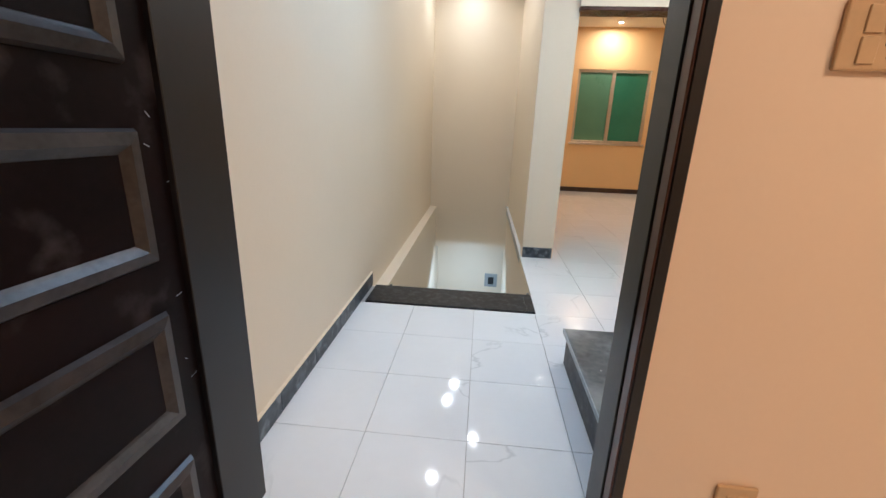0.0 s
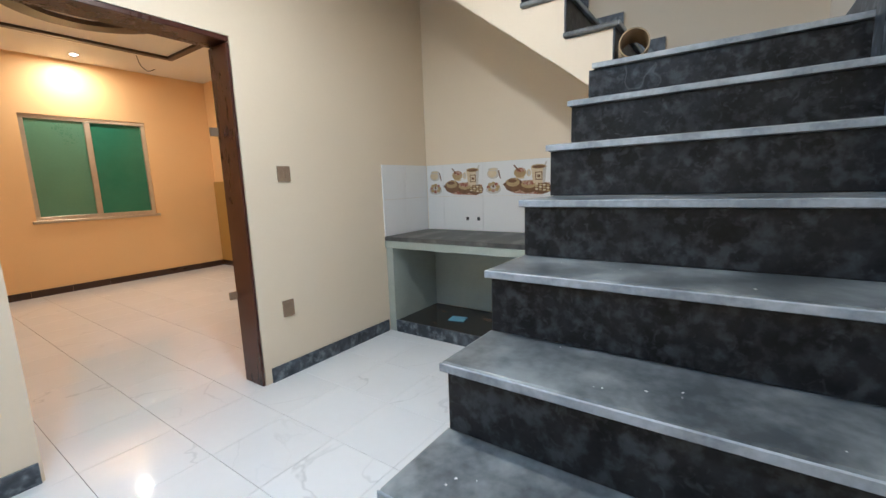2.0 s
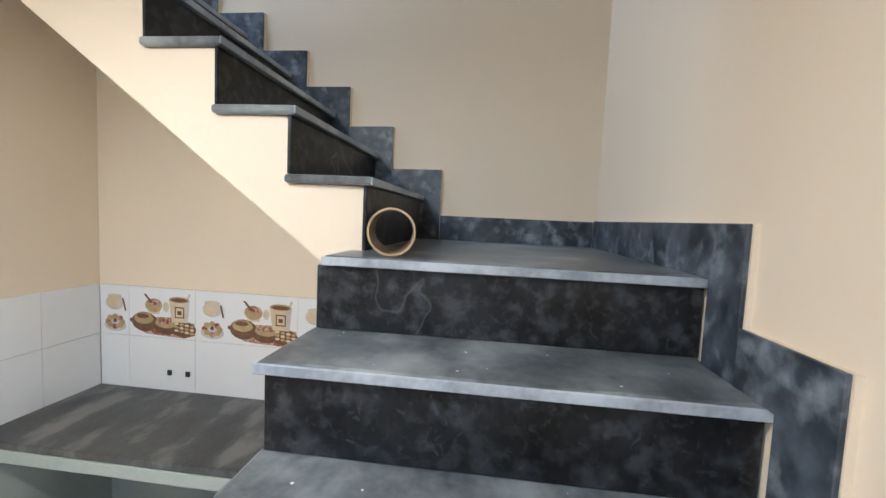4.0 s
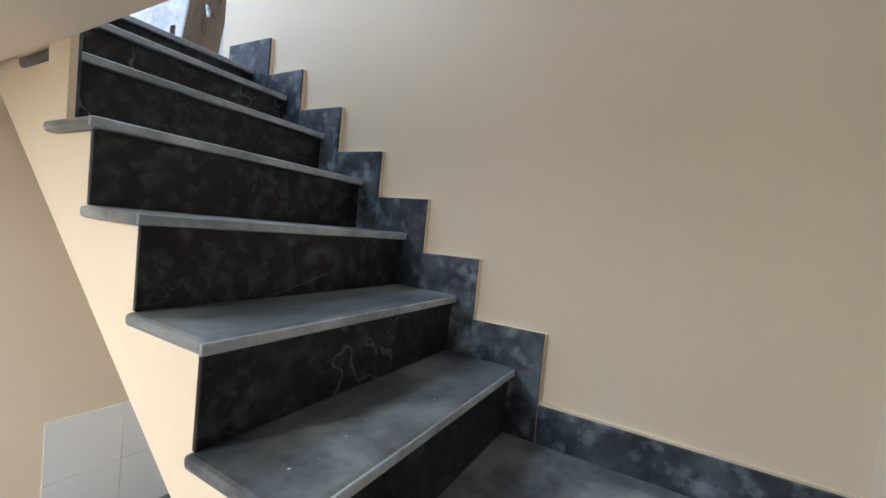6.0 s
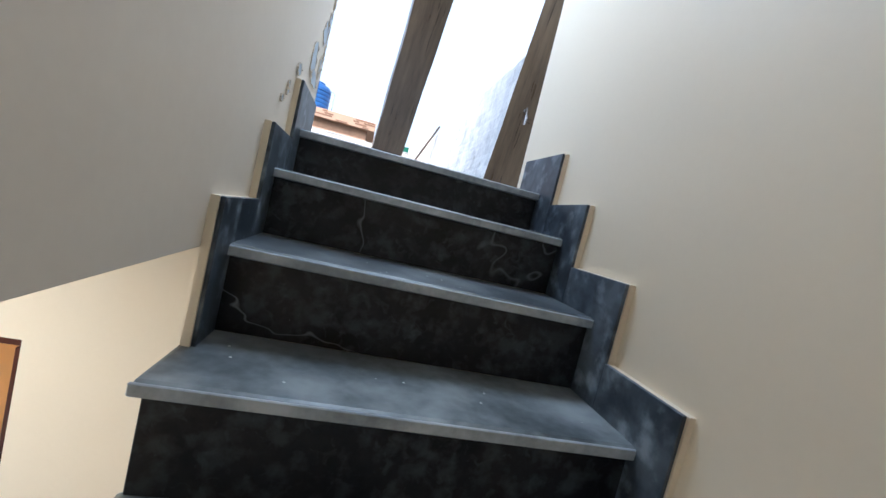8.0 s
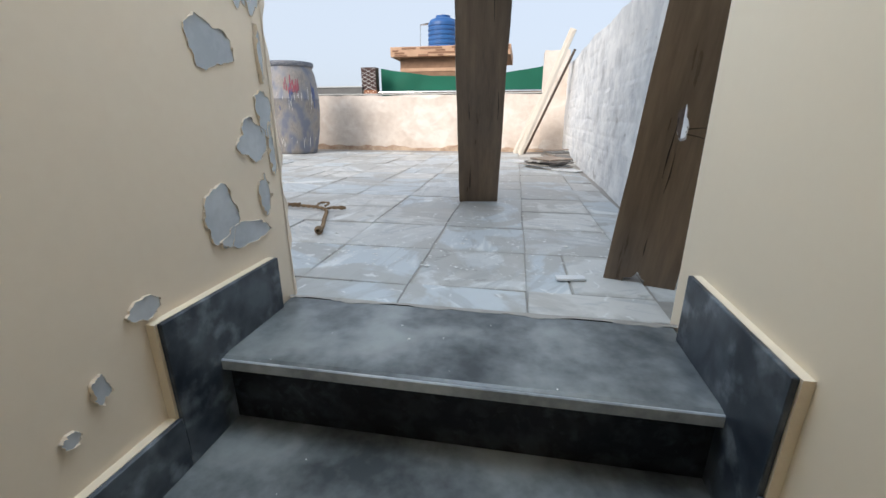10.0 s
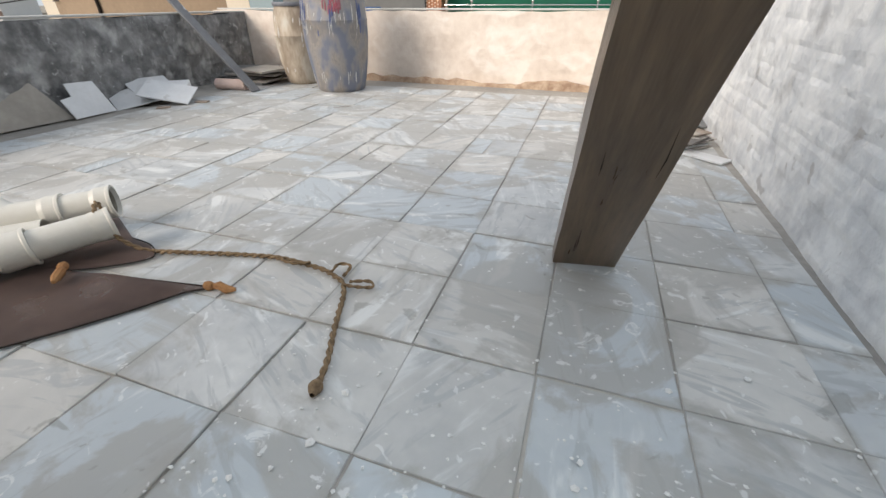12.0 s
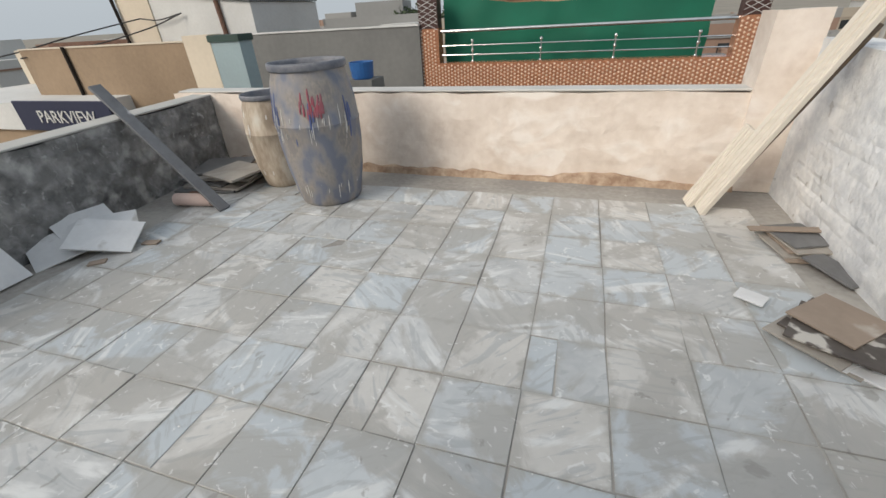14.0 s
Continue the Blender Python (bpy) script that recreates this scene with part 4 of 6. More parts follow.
def floor_tile(x0, y0, x1, y1, parent, material, z0=-0.0115, z1=0.0):
    key = (round(x1 - x0, 3), round(y1 - y0, 3), material.name)
    if key not in tile_mesh:
        bm = boxes((0, 0, z0, x1 - x0, y1 - y0, z1), bevel=0.0012)
        me = bpy.data.meshes.new("floor_tile")
        bm.to_mesh(me)
        bm.free()
        me.materials.append(material)
        tile_mesh[key] = me
    ob = new("floor_tile", tile_mesh[key])
    ob.parent = parent
    ob.location = (x0, y0, 0)


GX, GY = -0.018, 2.662
for i in range(-6, 11):
    for j in range(-8, 16):
        a, b, c, d = GX + P * i, GX + P * (i + 1), GY + P * j, GY + P * (j + 1)
        if c > 8.9 or d < -0.9 or b < -2.0:
            continue
        if c >= GY - 0.001 and b <= 0.40:
            continue
        a = max(a, 0.395) if c >= GY - 0.001 else a
        if c < 0.9 and (a < -1.3 or b > 1.7):
            continue
        if b - a > 0.05:
            floor_tile(a + 0.001, c + 0.001, b - 0.001, d - 0.001, floor, MARBLE)


# ---- terrace ----
HOUSE = set(scene.objects)
ROOF = 3.16  # terrace floor height in the scene, picked to suit the fitted camera path
RX, BY = 3.70, 7.989


def left_x(y):
    return -0.347 - 0.09 * (y - 5.175)


terrace = structure("floor_terrace", boxes((-1.6, 3.51, T - 0.05, RX + 0.2, 8.3, T - 0.0055), (-1.6, 2.2, T - 0.05, 2.53, 3.51, T - 0.0055)), CEMENT, "weathered grey paving slabs bedded in cement", "floor")
structure("wall_terrace_north", rough_wall(-1.0, BY, RX, BY, -0.22, T - 0.02, 3.825, 0.012, 0.03, 2), BUFFWASH, "low buff plastered parapet with a damp stained foot")
structure("wall_terrace_west", rough_wall(left_x(3.6), 3.6, left_x(BY), BY, -0.2, T - 0.02, 3.80, 0.016, 0.026, 3, (), 0.12), DARKCEMENT, "low parapet of blackened cement plaster")
structure("wall_terrace_south", boxes((-1.6, 2.2, T - 0.02, 2.45, 2.35, 4.1)), WHITEWASH, "whitewashed parapet behind the stair head")
structure("pillar_corner", rough_wall(3.375, 7.965, 3.625, 7.965, -0.27, T, 4.26, 0.008, 0.06, 4), BUFFWASH, "short buff plastered corner pillar", "pillar")
structure("coping_north", boxes((-0.95, BY + 0.01, 3.832, 3.385, BY + 0.19, 3.846), bevel=0.005), mat("pale_coping", (0.60, 0.59, 0.56), None, 4, 30, 0.8, 0.03), "pale cement top of the low parapet", "trim")
structure("coping_west", put(boxes((-0.10, 0, 3.806, 0.10, 4.45, 3.82), bevel=0.004), Matrix.Translation((left_x(3.6) - 0.095, 3.6, 0)) @ pose(0, 0, 0, 0, 0, 5.1)), mat("pale_cement_top", (0.48, 0.47, 0.44), None, 4, 30, 0.85, 0.04), "pale cement top of the blackened parapet", "trim")

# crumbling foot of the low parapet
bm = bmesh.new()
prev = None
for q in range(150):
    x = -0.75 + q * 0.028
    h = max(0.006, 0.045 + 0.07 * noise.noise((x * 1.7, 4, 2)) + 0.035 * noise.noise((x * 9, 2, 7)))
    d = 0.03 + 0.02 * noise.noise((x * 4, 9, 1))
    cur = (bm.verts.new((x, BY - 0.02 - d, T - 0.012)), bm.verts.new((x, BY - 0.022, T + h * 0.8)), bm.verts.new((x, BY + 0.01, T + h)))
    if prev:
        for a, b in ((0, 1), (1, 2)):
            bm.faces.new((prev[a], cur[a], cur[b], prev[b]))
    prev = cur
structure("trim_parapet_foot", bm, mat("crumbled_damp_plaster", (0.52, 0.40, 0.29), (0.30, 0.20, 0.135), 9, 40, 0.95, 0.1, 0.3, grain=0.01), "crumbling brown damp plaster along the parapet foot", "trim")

# wall chases with old bricks showing
BRICK = mat("old_red_brick", (0.22, 0.125, 0.085), (0.09, 0.05, 0.035), 12, 60, 0.9, 0.05)
SLOT = mat("dark_mortar_in_slot", (0.17, 0.13, 0.105), (0.07, 0.05, 0.04), 12, 60, 0.95, 0.05)
CHASES = ((4.40, 3.455, 3.666, 0.026), (4.235, 3.404, 3.744, 0.034), (4.145, 3.606, 3.667, 0.022))


def right_x(y):
    return 3.628 - 0.002 * (y - 3.6)


structure("wall_terrace_east", rough_wall(right_x(3.56), 3.557, right_x(8.02), 8.02, 0.2, T - 0.02, 4.11, 0.009, 0.02, 1, [(y - w - 3.557, y + w - 3.557, z0, z1) for y, z0, z1, w in CHASES], 0.085), [WHITEWASH, SLOT], "patchy whitewashed parapet wall of rough plaster with hacked slots")
for y, z0, z1, w in CHASES:
    t = tagged(thing("wall_chase", "narrow slot hacked into the whitewash showing brick", "wall slot"), kind="structure")
    k = z0 + 0.006
    while k + 0.05 < z1:
        part("brick", boxes((right_x(y) + 0.030, y - w * 0.9, k, right_x(y) + 0.07, y + w * 0.8, k + 0.058), bevel=0.004), BRICK, t)
        k += 0.085


# flaking paint on the stair-head wall
def blob(cy, cz, ry, rz, seed, n=110, jag=0.27):
    pts = []
    for i in range(n):
        a = 2 * math.pi * i / n
        k = 1 + jag * (1.6 * noise.noise((math.cos(a) * 1.3, math.sin(a) * 1.3, seed)) + 0.5 * noise.noise((math.cos(a) * 3.6, math.sin(a) * 3.6, seed + 2)) + 0.18 * noise.noise((math.cos(a) * 11, math.sin(a) * 11, seed)))
        pts.append((cy + ry * k * math.cos(a), cz + rz * k * math.sin(a)))
    return pts


flakes = tagged(thing("flaked_paint", "patches of flaked paint showing grey putty", "flaking paint"), kind="structure")
for i, (cy, cz, ry, rz) in enumerate(((3.745, 3.935, 0.050, 0.10), (3.782, 3.875, 0.022, 0.052), (3.635, 3.752, 0.058, 0.046), (3.772, 3.632, 0.026, 0.055), (3.722, 3.575, 0.046, 0.036), (3.785, 3.545, 0.012, 0.050), (3.585, 3.435, 0.050, 0.055), (3.655, 3.385, 0.072, 0.026), (3.735, 3.455, 0.018, 0.050), (3.387, 3.336, 0.028, 0.018), (3.293, 3.258, 0.012, 0.022), (3.240, 3.214, 0.012, 0.010), (3.66, 4.13, 0.07, 0.10), (3.45, 4.2, 0.03, 0.05), (3.780, 3.75, 0.007, 0.05))):
    pts = blob(cy, cz, ry, rz, i * 3.7)
    sx = 2.6508 + 0.0004 * i
    bm = bmesh.new()
    bm.faces.new([bm.verts.new((sx, y, z)) for y, z in pts])
    part("putty_patch", bm, PUTTY, flakes)
    bm = bmesh.new()
    n = len(pts)
    prev = None
    for q in range(n + 1):
        y, z = pts[q % n]
        ky, kz = y - cy, z - cz
        lift = 0.0010 + 0.011 * max(0, noise.noise((q * 0.16, i, 2.2))) ** 1.2
        wide = 0.985 + 0.07 * noise.noise((q * 0.4, i, 5.0))
        cur = (bm.verts.new((sx + lift, y, z)), bm.verts.new((2.6504, cy + ky * wide * 1.03, cz + kz * wide * 1.03)))
        if prev:
            bm.faces.new((prev[0], cur[0], cur[1], prev[1]))
        prev = cur
    part("paint_edge", bm, PEEL, flakes)
bm = bmesh.new()
prev = None
for q in range(60):
    z = 3.17 + q * 0.03
    o = 0.010 + 0.022 * noise.noise((q * 0.45, 3, 1)) + 0.014 * noise.noise((q * 1.3, 1, 1))
    cur = (bm.verts.new((2.652, 3.810, z)), bm.verts.new((2.648, 3.817 + max(0.002, o), z)), bm.verts.new((2.46, 3.817, z)))
    if prev:
        for a, b in ((0, 1), (1, 2)):
            bm.faces.new((prev[a], cur[a], cur[b], prev[b]))
    prev = cur
part("ragged_corner", bm, PEEL, flakes)


# ---- props ----
def plank(name, label, base, top, width, thick, side, seed):
    """A heavy sawn timber from base to top; side is the direction of its width. Its faces are slightly uneven."""
    t = thing(name, label, "timber prop", at=base)
    a, b = Vector((0, 0, 0)), Vector(top) - Vector(base)
    d = b.normalized()
    s = (Vector(side) - d * Vector(side).dot(d)).normalized()
    u = d.cross(s)
    bm = bmesh.new()
    n = 26
    rings = []
    for i in range(n + 1):
        c = a + d * (b.length * i / n)
        ring = []
        for e, f in ((-1, -1), (1, -1), (1, 1), (-1, 1)):
            wv = 1 + 0.045 * noise.noise((i * 0.33, e * 2 + f, seed))
            ring.append(bm.verts.new(c + s * (e * width / 2 * wv) + u * (f * thick / 2)))
        rings.append(ring)
    for r, q in zip(rings, rings[1:]):
        for k in range(4):
            bm.faces.new((r[k], r[(k + 1) % 4], q[(k + 1) % 4], q[k]))
    bm.faces.new(rings[0])
    bm.faces.new(rings[-1])
    bmesh.ops.bevel(bm, geom=[e for e in bm.edges if len(e.link_faces) == 2 and e.calc_face_angle(0) > 1.0], offset=0.004, segments=2, affect="EDGES")
    turn = Matrix((s, u, d)).transposed().to_4x4()
    put(bm, turn.inverted())
    ob = part("beam", bm, OLDWOOD, t)
    ob.matrix_local = turn
    rng = random.Random(seed)
    for k in range(14):
        L = rng.uniform(0.05, 0.22)
        z, x = rng.uniform(0.05, b.length - 0.3), rng.uniform(-0.42, 0.42) * width
        crack = tube([(0, 0, 0), (rng.uniform(-0.003, 0.003), 0, L * 0.4), (rng.uniform(-0.005, 0.005), 0, L)], lambda q: 0.0004 + 0.0016 * math.sin(math.pi * q), 5)
        for f in (-1, 1):
            o = part("crack", crack.copy(), CRACK, t)
            o.matrix_local = turn @ Matrix.Translation((x, f * thick / 2, z))
        crack.free()
    return t, turn


p1, t1 = plank("timber_prop", "weathered timber prop leaning against the stair-head roof", (2.996, 5.248, ROOF), (3.12, 3.86, 5.26), 0.215, 0.065, (1, 0.17, 0), 1)
for x, z in ((0.01, 0.16), (0.012, 0.20), (-0.03, 0.05), (0.02, 0.42)):
    o = part("nail_hole", lathe([(0.0001, 0), (0.006, 0.0005)], 8), CRACK, p1)
    o.matrix_local = t1 @ pose(x, 0.0282, z, -90)
    o = part("nail_hole", lathe([(0.0001, 0), (0.006, 0.0005)], 8), CRACK, p1)
    o.matrix_local = t1 @ pose(x, -0.0282, z, 90)
p2, t2 = plank("timber_prop", "weathered timber prop with a knot hole and split foot", (3.585, 4.115, ROOF - 0.012), (3.735, 3.93, 5.20), 0.19, 0.055, (1, -0.3, 0), 2)


def carve(ob, cutters):
    """Cuts closed meshes out of a part, keeping the result as its mesh."""
    bpy.context.view_layer.update()
    for bm in cutters:
        tool = mesh_ob("cutter", bm, CRACK)
        tool.matrix_world = ob.matrix_world
        cut = ob.modifiers.new("cut", "BOOLEAN")
        cut.operation, cut.object, cut.solver = "DIFFERENCE", tool, "EXACT"
        bpy.context.view_layer.update()
        me = bpy.data.meshes.new_from_object(ob.evaluated_get(bpy.context.evaluated_depsgraph_get()))
        ob.modifiers.remove(cut)
        ob.data = me
        bpy.data.objects.remove(tool)


def ragged_hole(w, h, seed, n=22):
    pts = []
    for k in range(n):
        a = 2 * math.pi * k / n
        r = 1 + 0.55 * noise.noise((math.cos(a) * 1.4, math.sin(a) * 1.4, seed)) + 0.2 * noise.noise((math.cos(a) * 4, math.sin(a) * 4, seed))
        pts.append((w * r * math.cos(a), h * r * math.sin(a)))
    return pts


beam2 = [o for o in p2.children if o.name.startswith("beam")][0]
carve(beam2, [put(prism(ragged_hole(0.013, 0.046, 4.4), "y", -0.06, 0.06), pose(0.0, 0, 0.455, 0, -8, 0)), put(prism([(-0.034, -0.03), (-0.028, 0.020), (-0.008, 0.026), (0.004, 0.048), (0.016, 0.030), (0.026, 0.026), (0.030, -0.03)], "y", -0.06, 0.06), pose(-0.012, 0, 0.0))])
for f in (-1, 1):
    for a in range(2):
        o = part("split", tube([(0.015, 0, 0.0), (0.045, 0, 0.006 - 0.01 * a), (0.085, 0, 0.010 - 0.022 * a)], lambda q: 0.0013 * (1 - 0.8 * q), 5), CRACK, p2)
        o.matrix_local = t2 @ Matrix.Translation((0.0, f * 0.0275, 0.45 - 0.012 * a))


# ---- drums ----
def drum(name, label, x, y, r, h, material, lid_label):
    t = thing(name, label, "drum", at=(x, y, T))
    prof = [(r * 0.70, 0.0), (r * 0.76, 0.012), (r * 0.80, 0.05), (r * 0.92, h * 0.25), (r * 0.99, h * 0.45), (r, h * 0.6), (r * 1.012, h * 0.605), (r * 1.012, h * 0.615), (r * 0.995, h * 0.62), (r * 0.97, h * 0.75), (r * 0.90, h * 0.88), (r * 0.84, h * 0.93), (r * 0.84, h * 0.955)]
    part("body", lathe(prof, 48), material, t, smooth=True)
    part("rim", lathe([(r * 0.84, h * 0.95), (r * 0.87, h * 0.95), (r * 0.89, h * 0.96), (r * 0.895, h * 0.985), (r * 0.88, h), (r * 0.85, h), (r * 0.82, h * 0.985), (r * 0.82, h * 0.90)], 48), RIM, t, lid_label, smooth=True)
    part("lid", lathe([(0.0005, h * 0.93), (r * 0.83, h * 0.93), (r * 0.83, h * 0.95)], 48), RIM, t, smooth=False)
    return t


RIM = mat("paint_smeared_rim", (0.24, 0.24, 0.25), (0.08, 0.095, 0.13), 9, 40, 0.6, 0.01)
DRUM_A = mat("paint_splashed_blue_drum", (0.42, 0.37, 0.29), (0.22, 0.205, 0.20), 5, 40, 0.6, 0.01, 0.3, stain=(0.16, 0.175, 0.225), stain_scale=5, stain_edge=(0.42, 0.60), stretch=(1.7, 1.7, 1.0))
DRUM_B = mat("cement_crusted_drum", (0.50, 0.43, 0.34), (0.30, 0.24, 0.18), 5, 30, 0.75, 0.02, 0.3, stain=(0.60, 0.57, 0.50), stain_scale=5, stain_edge=(0.58, 0.7), stretch=(1.8, 1.8, 0.6))
big = drum("plastic_drum", "tall blue plastic drum crusted with dried paint", 0.822, 7.36, 0.278, 0.93, DRUM_A, "blue paint-smeared open rim")
small = drum("plastic_drum", "shorter tan drum crusted with cement", 0.285, 7.60, 0.215, 0.70, DRUM_B, "cement-smeared rim")
WHITEDRIP = mat("dried_white_paint", (0.72, 0.71, 0.68), None, 20, 60, 0.5)
REDDRIP = mat("dried_red_paint", (0.30, 0.06, 0.085), (0.24, 0.11, 0.13), 14, 60, 0.5)


def on_drum(r, h, a, z):
    q = z / h
    k = 0.80 + 0.2 * min(1, q / 0.55) if q < 0.55 else 1.0 - 0.16 * max(0, (q - 0.62) / 0.33) ** 1.6
    return Vector((r * (k + 0.006) * math.cos(a), r * (k + 0.006) * math.sin(a), z))


def drips(t, r, h, count, material, seed, z_range=(0.1, 0.6), a_range=(0, 6.28), length=(0.02, 0.12), wide=0.0035):
    rng = random.Random(seed)
    for k in range(count):
        a, z = rng.uniform(*a_range), rng.uniform(*z_range) * h
        L = rng.uniform(*length)
        pts = [on_drum(r, h, a + 0.004 * s, z + L * s / 4) for s in range(5)]
        bm = tube(pts, lambda q: wide * (0.35 + 0.65 * math.sin(math.pi * (0.15 + 0.8 * q))), 8)
        for v in bm.verts:
            r1, r0 = math.hypot(v.co.x, v.co.y), math.hypot(*on_drum(r, h, 0, v.co.z).xy)
            k2 = (r0 + (r1 - r0) * min(1, 0.003 / wide)) / r1
            v.co.x, v.co.y = v.co.x * k2, v.co.y * k2
        part("paint_drip", bm, material, t)


drips(big, 0.278, 0.93, 80, WHITEDRIP, 4, (0.03, 0.66), (3.2, 6.2), (0.02, 0.14), 0.0022)
drips(big, 0.278, 0.93, 18, mat("dried_blue_paint", (0.08, 0.11, 0.25), None, 10, 50, 0.5), 5, (0.3, 0.68), (3.4, 6.2), (0.05, 0.2), 0.008)
drips(big, 0.278, 0.93, 24, REDDRIP, 6, (0.66, 0.78), (4.95, 5.6), (0.03, 0.08), 0.007)
drips(small, 0.215, 0.70, 26, WHITEDRIP, 8, (0.1, 0.85), (3.2, 5.6), (0.02, 0.1), 0.005)

# ---- broken tiles and boards ----
WTILE = mat("dusty_white_tile", (0.74, 0.75, 0.76), (0.58, 0.59, 0.60), 6, 40, 0.35, 0.003, 0.8, stain=(0.45, 0.44, 0.42), stain_scale=5, stain_edge=(0.62, 0.7))
BACKTILE = mat("ribbed_tile_back", (0.40, 0.37, 0.33), (0.27, 0.25, 0.22), 5, 30, 0.85, 0.03)
BROWNTILE = mat("brown_clay_tile", (0.36, 0.29, 0.23), (0.24, 0.19, 0.15), 4, 40, 0.7, 0.02, 0.9, stain=(0.55, 0.52, 0.48), stain_scale=4, stain_edge=(0.6, 0.72))
DARKTILE = mat("dark_marbled_tile", (0.10, 0.085, 0.075), (0.05, 0.042, 0.038), 6, 40, 0.35, 0.003, 0.4, stain=(0.52, 0.50, 0.46), stain_scale=9, stain_edge=(0.52, 0.57))
SLATETILE = mat("grey_slate_tile", (0.19, 0.19, 0.19), (0.12, 0.12, 0.12), 4, 40, 0.6, 0.01)


def shard(label, material, outline, m, thick=0.009, group="", name="broken_tile"):
    t = mesh_ob(name, prism(outline, "z", 0, thick, 0.0012), material)
    t.matrix_world = m
    return tagged(t, label, "tile", group)


def flat(x, y, z, turn, tilt=0.0, tip=0.0):
    return pose(x, y, z, tilt, tip, turn)


def rect(w, d, cut=0.0):
    return [(-w / 2, -d / 2), (w / 2, -d / 2), (w / 2, d / 2 - cut), (w / 2 - cut * 0.8, d / 2), (-w / 2, d / 2)]


G = "stack of tiles by the whitewashed wall"
z = T
for i, (x, y, w, d, a, mt) in enumerate(((3.42, 6.29, 0.34, 0.30, 38, BACKTILE), (3.40, 6.31, 0.33, 0.31, 32, WTILE), (3.37, 6.30, 0.34, 0.30, 36, BACKTILE), (3.43, 6.33, 0.34, 0.34, 40, DARKTILE), (3.41, 6.29, 0.33, 0.33, 52, DARKTILE), (3.435, 6.37, 0.30, 0.27, 33, BROWNTILE))):
    shard(("dark marbled tile", "pale tile", "brown clay tile", "grey backed tile")[(mt is WTILE) + 2 * (mt is BROWNTILE) + 3 * (mt is BACKTILE)] + " in a loose stack on the roof", mt, rect(w * 0.84, d * 0.84), flat(x - 0.02, y + 0.06, z + 0.0005, a + 8, 0.6 * (i % 2), 0), 0.009, G)
    z += 0.0115
shard("small white tile offcut lying on the paving", WTILE, rect(0.11, 0.075), flat(3.19, 6.58, T + 0.02, -34, 4, 0))
shard("pale tile lying half under the stack", WTILE, rect(0.30, 0.10), flat(3.48, 6.16, T + 0.001, -38), 0.01, G)
G = "second stack of tiles by the wall"
z = T
for i, (x, y, w, d, a, mt) in enumerate(((3.52, 6.98, 0.24, 0.32, 5, BROWNTILE), (3.50, 7.02, 0.26, 0.34, 12, BACKTILE), (3.53, 7.03, 0.25, 0.31, 8, BROWNTILE), (3.54, 7.02, 0.26, 0.33, 15, BACKTILE), (3.53, 7.05, 0.26, 0.30, 20, SLATETILE))):
    shard("dusty tile in a low stack beside the wall", mt, rect(w * 0.8, d * 0.8), flat(x - 0.005, y + 0.14, z + 0.0005, a, 1.2 * (i % 2), 0), 0.010, G)
    z += 0.013
shard("grey slate tile leaning off the stack", SLATETILE, rect(0.12, 0.24), flat(3.585, 6.90, T + 0.022, 30, 5, 0), 0.01, G)
shard("long narrow tile strip lying on the stack", BROWNTILE, rect(0.34, 0.05), flat(3.48, 7.22, z + 0.004, 4, 0, -2), 0.009, G)
shard("small brown tile offcut beside the stack", BROWNTILE, rect(0.10, 0.06), flat(3.48, 7.37, T + 0.001, 0), 0.009, G)

G = "broken tiles along the dark parapet"
shard("large broken tile with ribbed back leaning on the parapet", BACKTILE, [(-0.21, 0), (0.21, 0), (0.15, 0.15), (0.10, 0.26), (-0.25, 0.31)], pose(-0.29, 5.41, T + 0.002, 66, 0, 86), 0.010, G)
shard("white broken tile leaning beside the parapet", WTILE, [(-0.15, 0), (0.14, 0.0), (0.12, 0.23), (-0.07, 0.24), (-0.08, 0.15), (-0.16, 0.14)], pose(-0.235, 5.775, T + 0.002, 62, 0, 92), 0.009, G)
for i, (x, y, w, d, a, tl, zz) in enumerate(((-0.48, 6.22, 0.26, 0.24, 20, 0, 0), (-0.46, 6.32, 0.28, 0.20, 45, 0, 0.011), (-0.50, 6.27, 0.24, 0.24, 70, 0, 0.022), (-0.42, 6.24, 0.22, 0.20, 15, 3, 0.033))):
    shard("grey tile piece in the heap by the parapet", SLATETILE, rect(w, d, 0.05), flat(x + 0.09, y, T + 0.001 + zz, a, tl), 0.010, G)
shard("white tile lying across the heap", WTILE, [(-0.29, -0.14), (0.26, -0.15), (0.30, 0.03), (0.03, 0.16), (-0.29, 0.12)], flat(-0.25, 6.28, T + 0.075, 62, 18, -9), 0.009, G)
shard("white tile with a printed grey square on the heap", WTILE, rect(0.36, 0.25), flat(-0.10, 6.29, T + 0.085, 28, 20, 12), 0.009, G)
shard("white tile strip on top of the heap", WTILE, rect(0.32, 0.17), flat(-0.38, 6.38, T + 0.115, 74, 26), 0.009, G)
shard("pinkish tile chip on the paving", BROWNTILE, rect(0.09, 0.05), flat(0.0, 6.12, T + 0.001, 40), 0.010, G)
shard("pinkish tile chip on the paving", BROWNTILE, rect(0.10, 0.05), flat(0.10, 6.40, T + 0.001, 15), 0.010, G)
G = "cement tiles stacked in the corner"
z = T
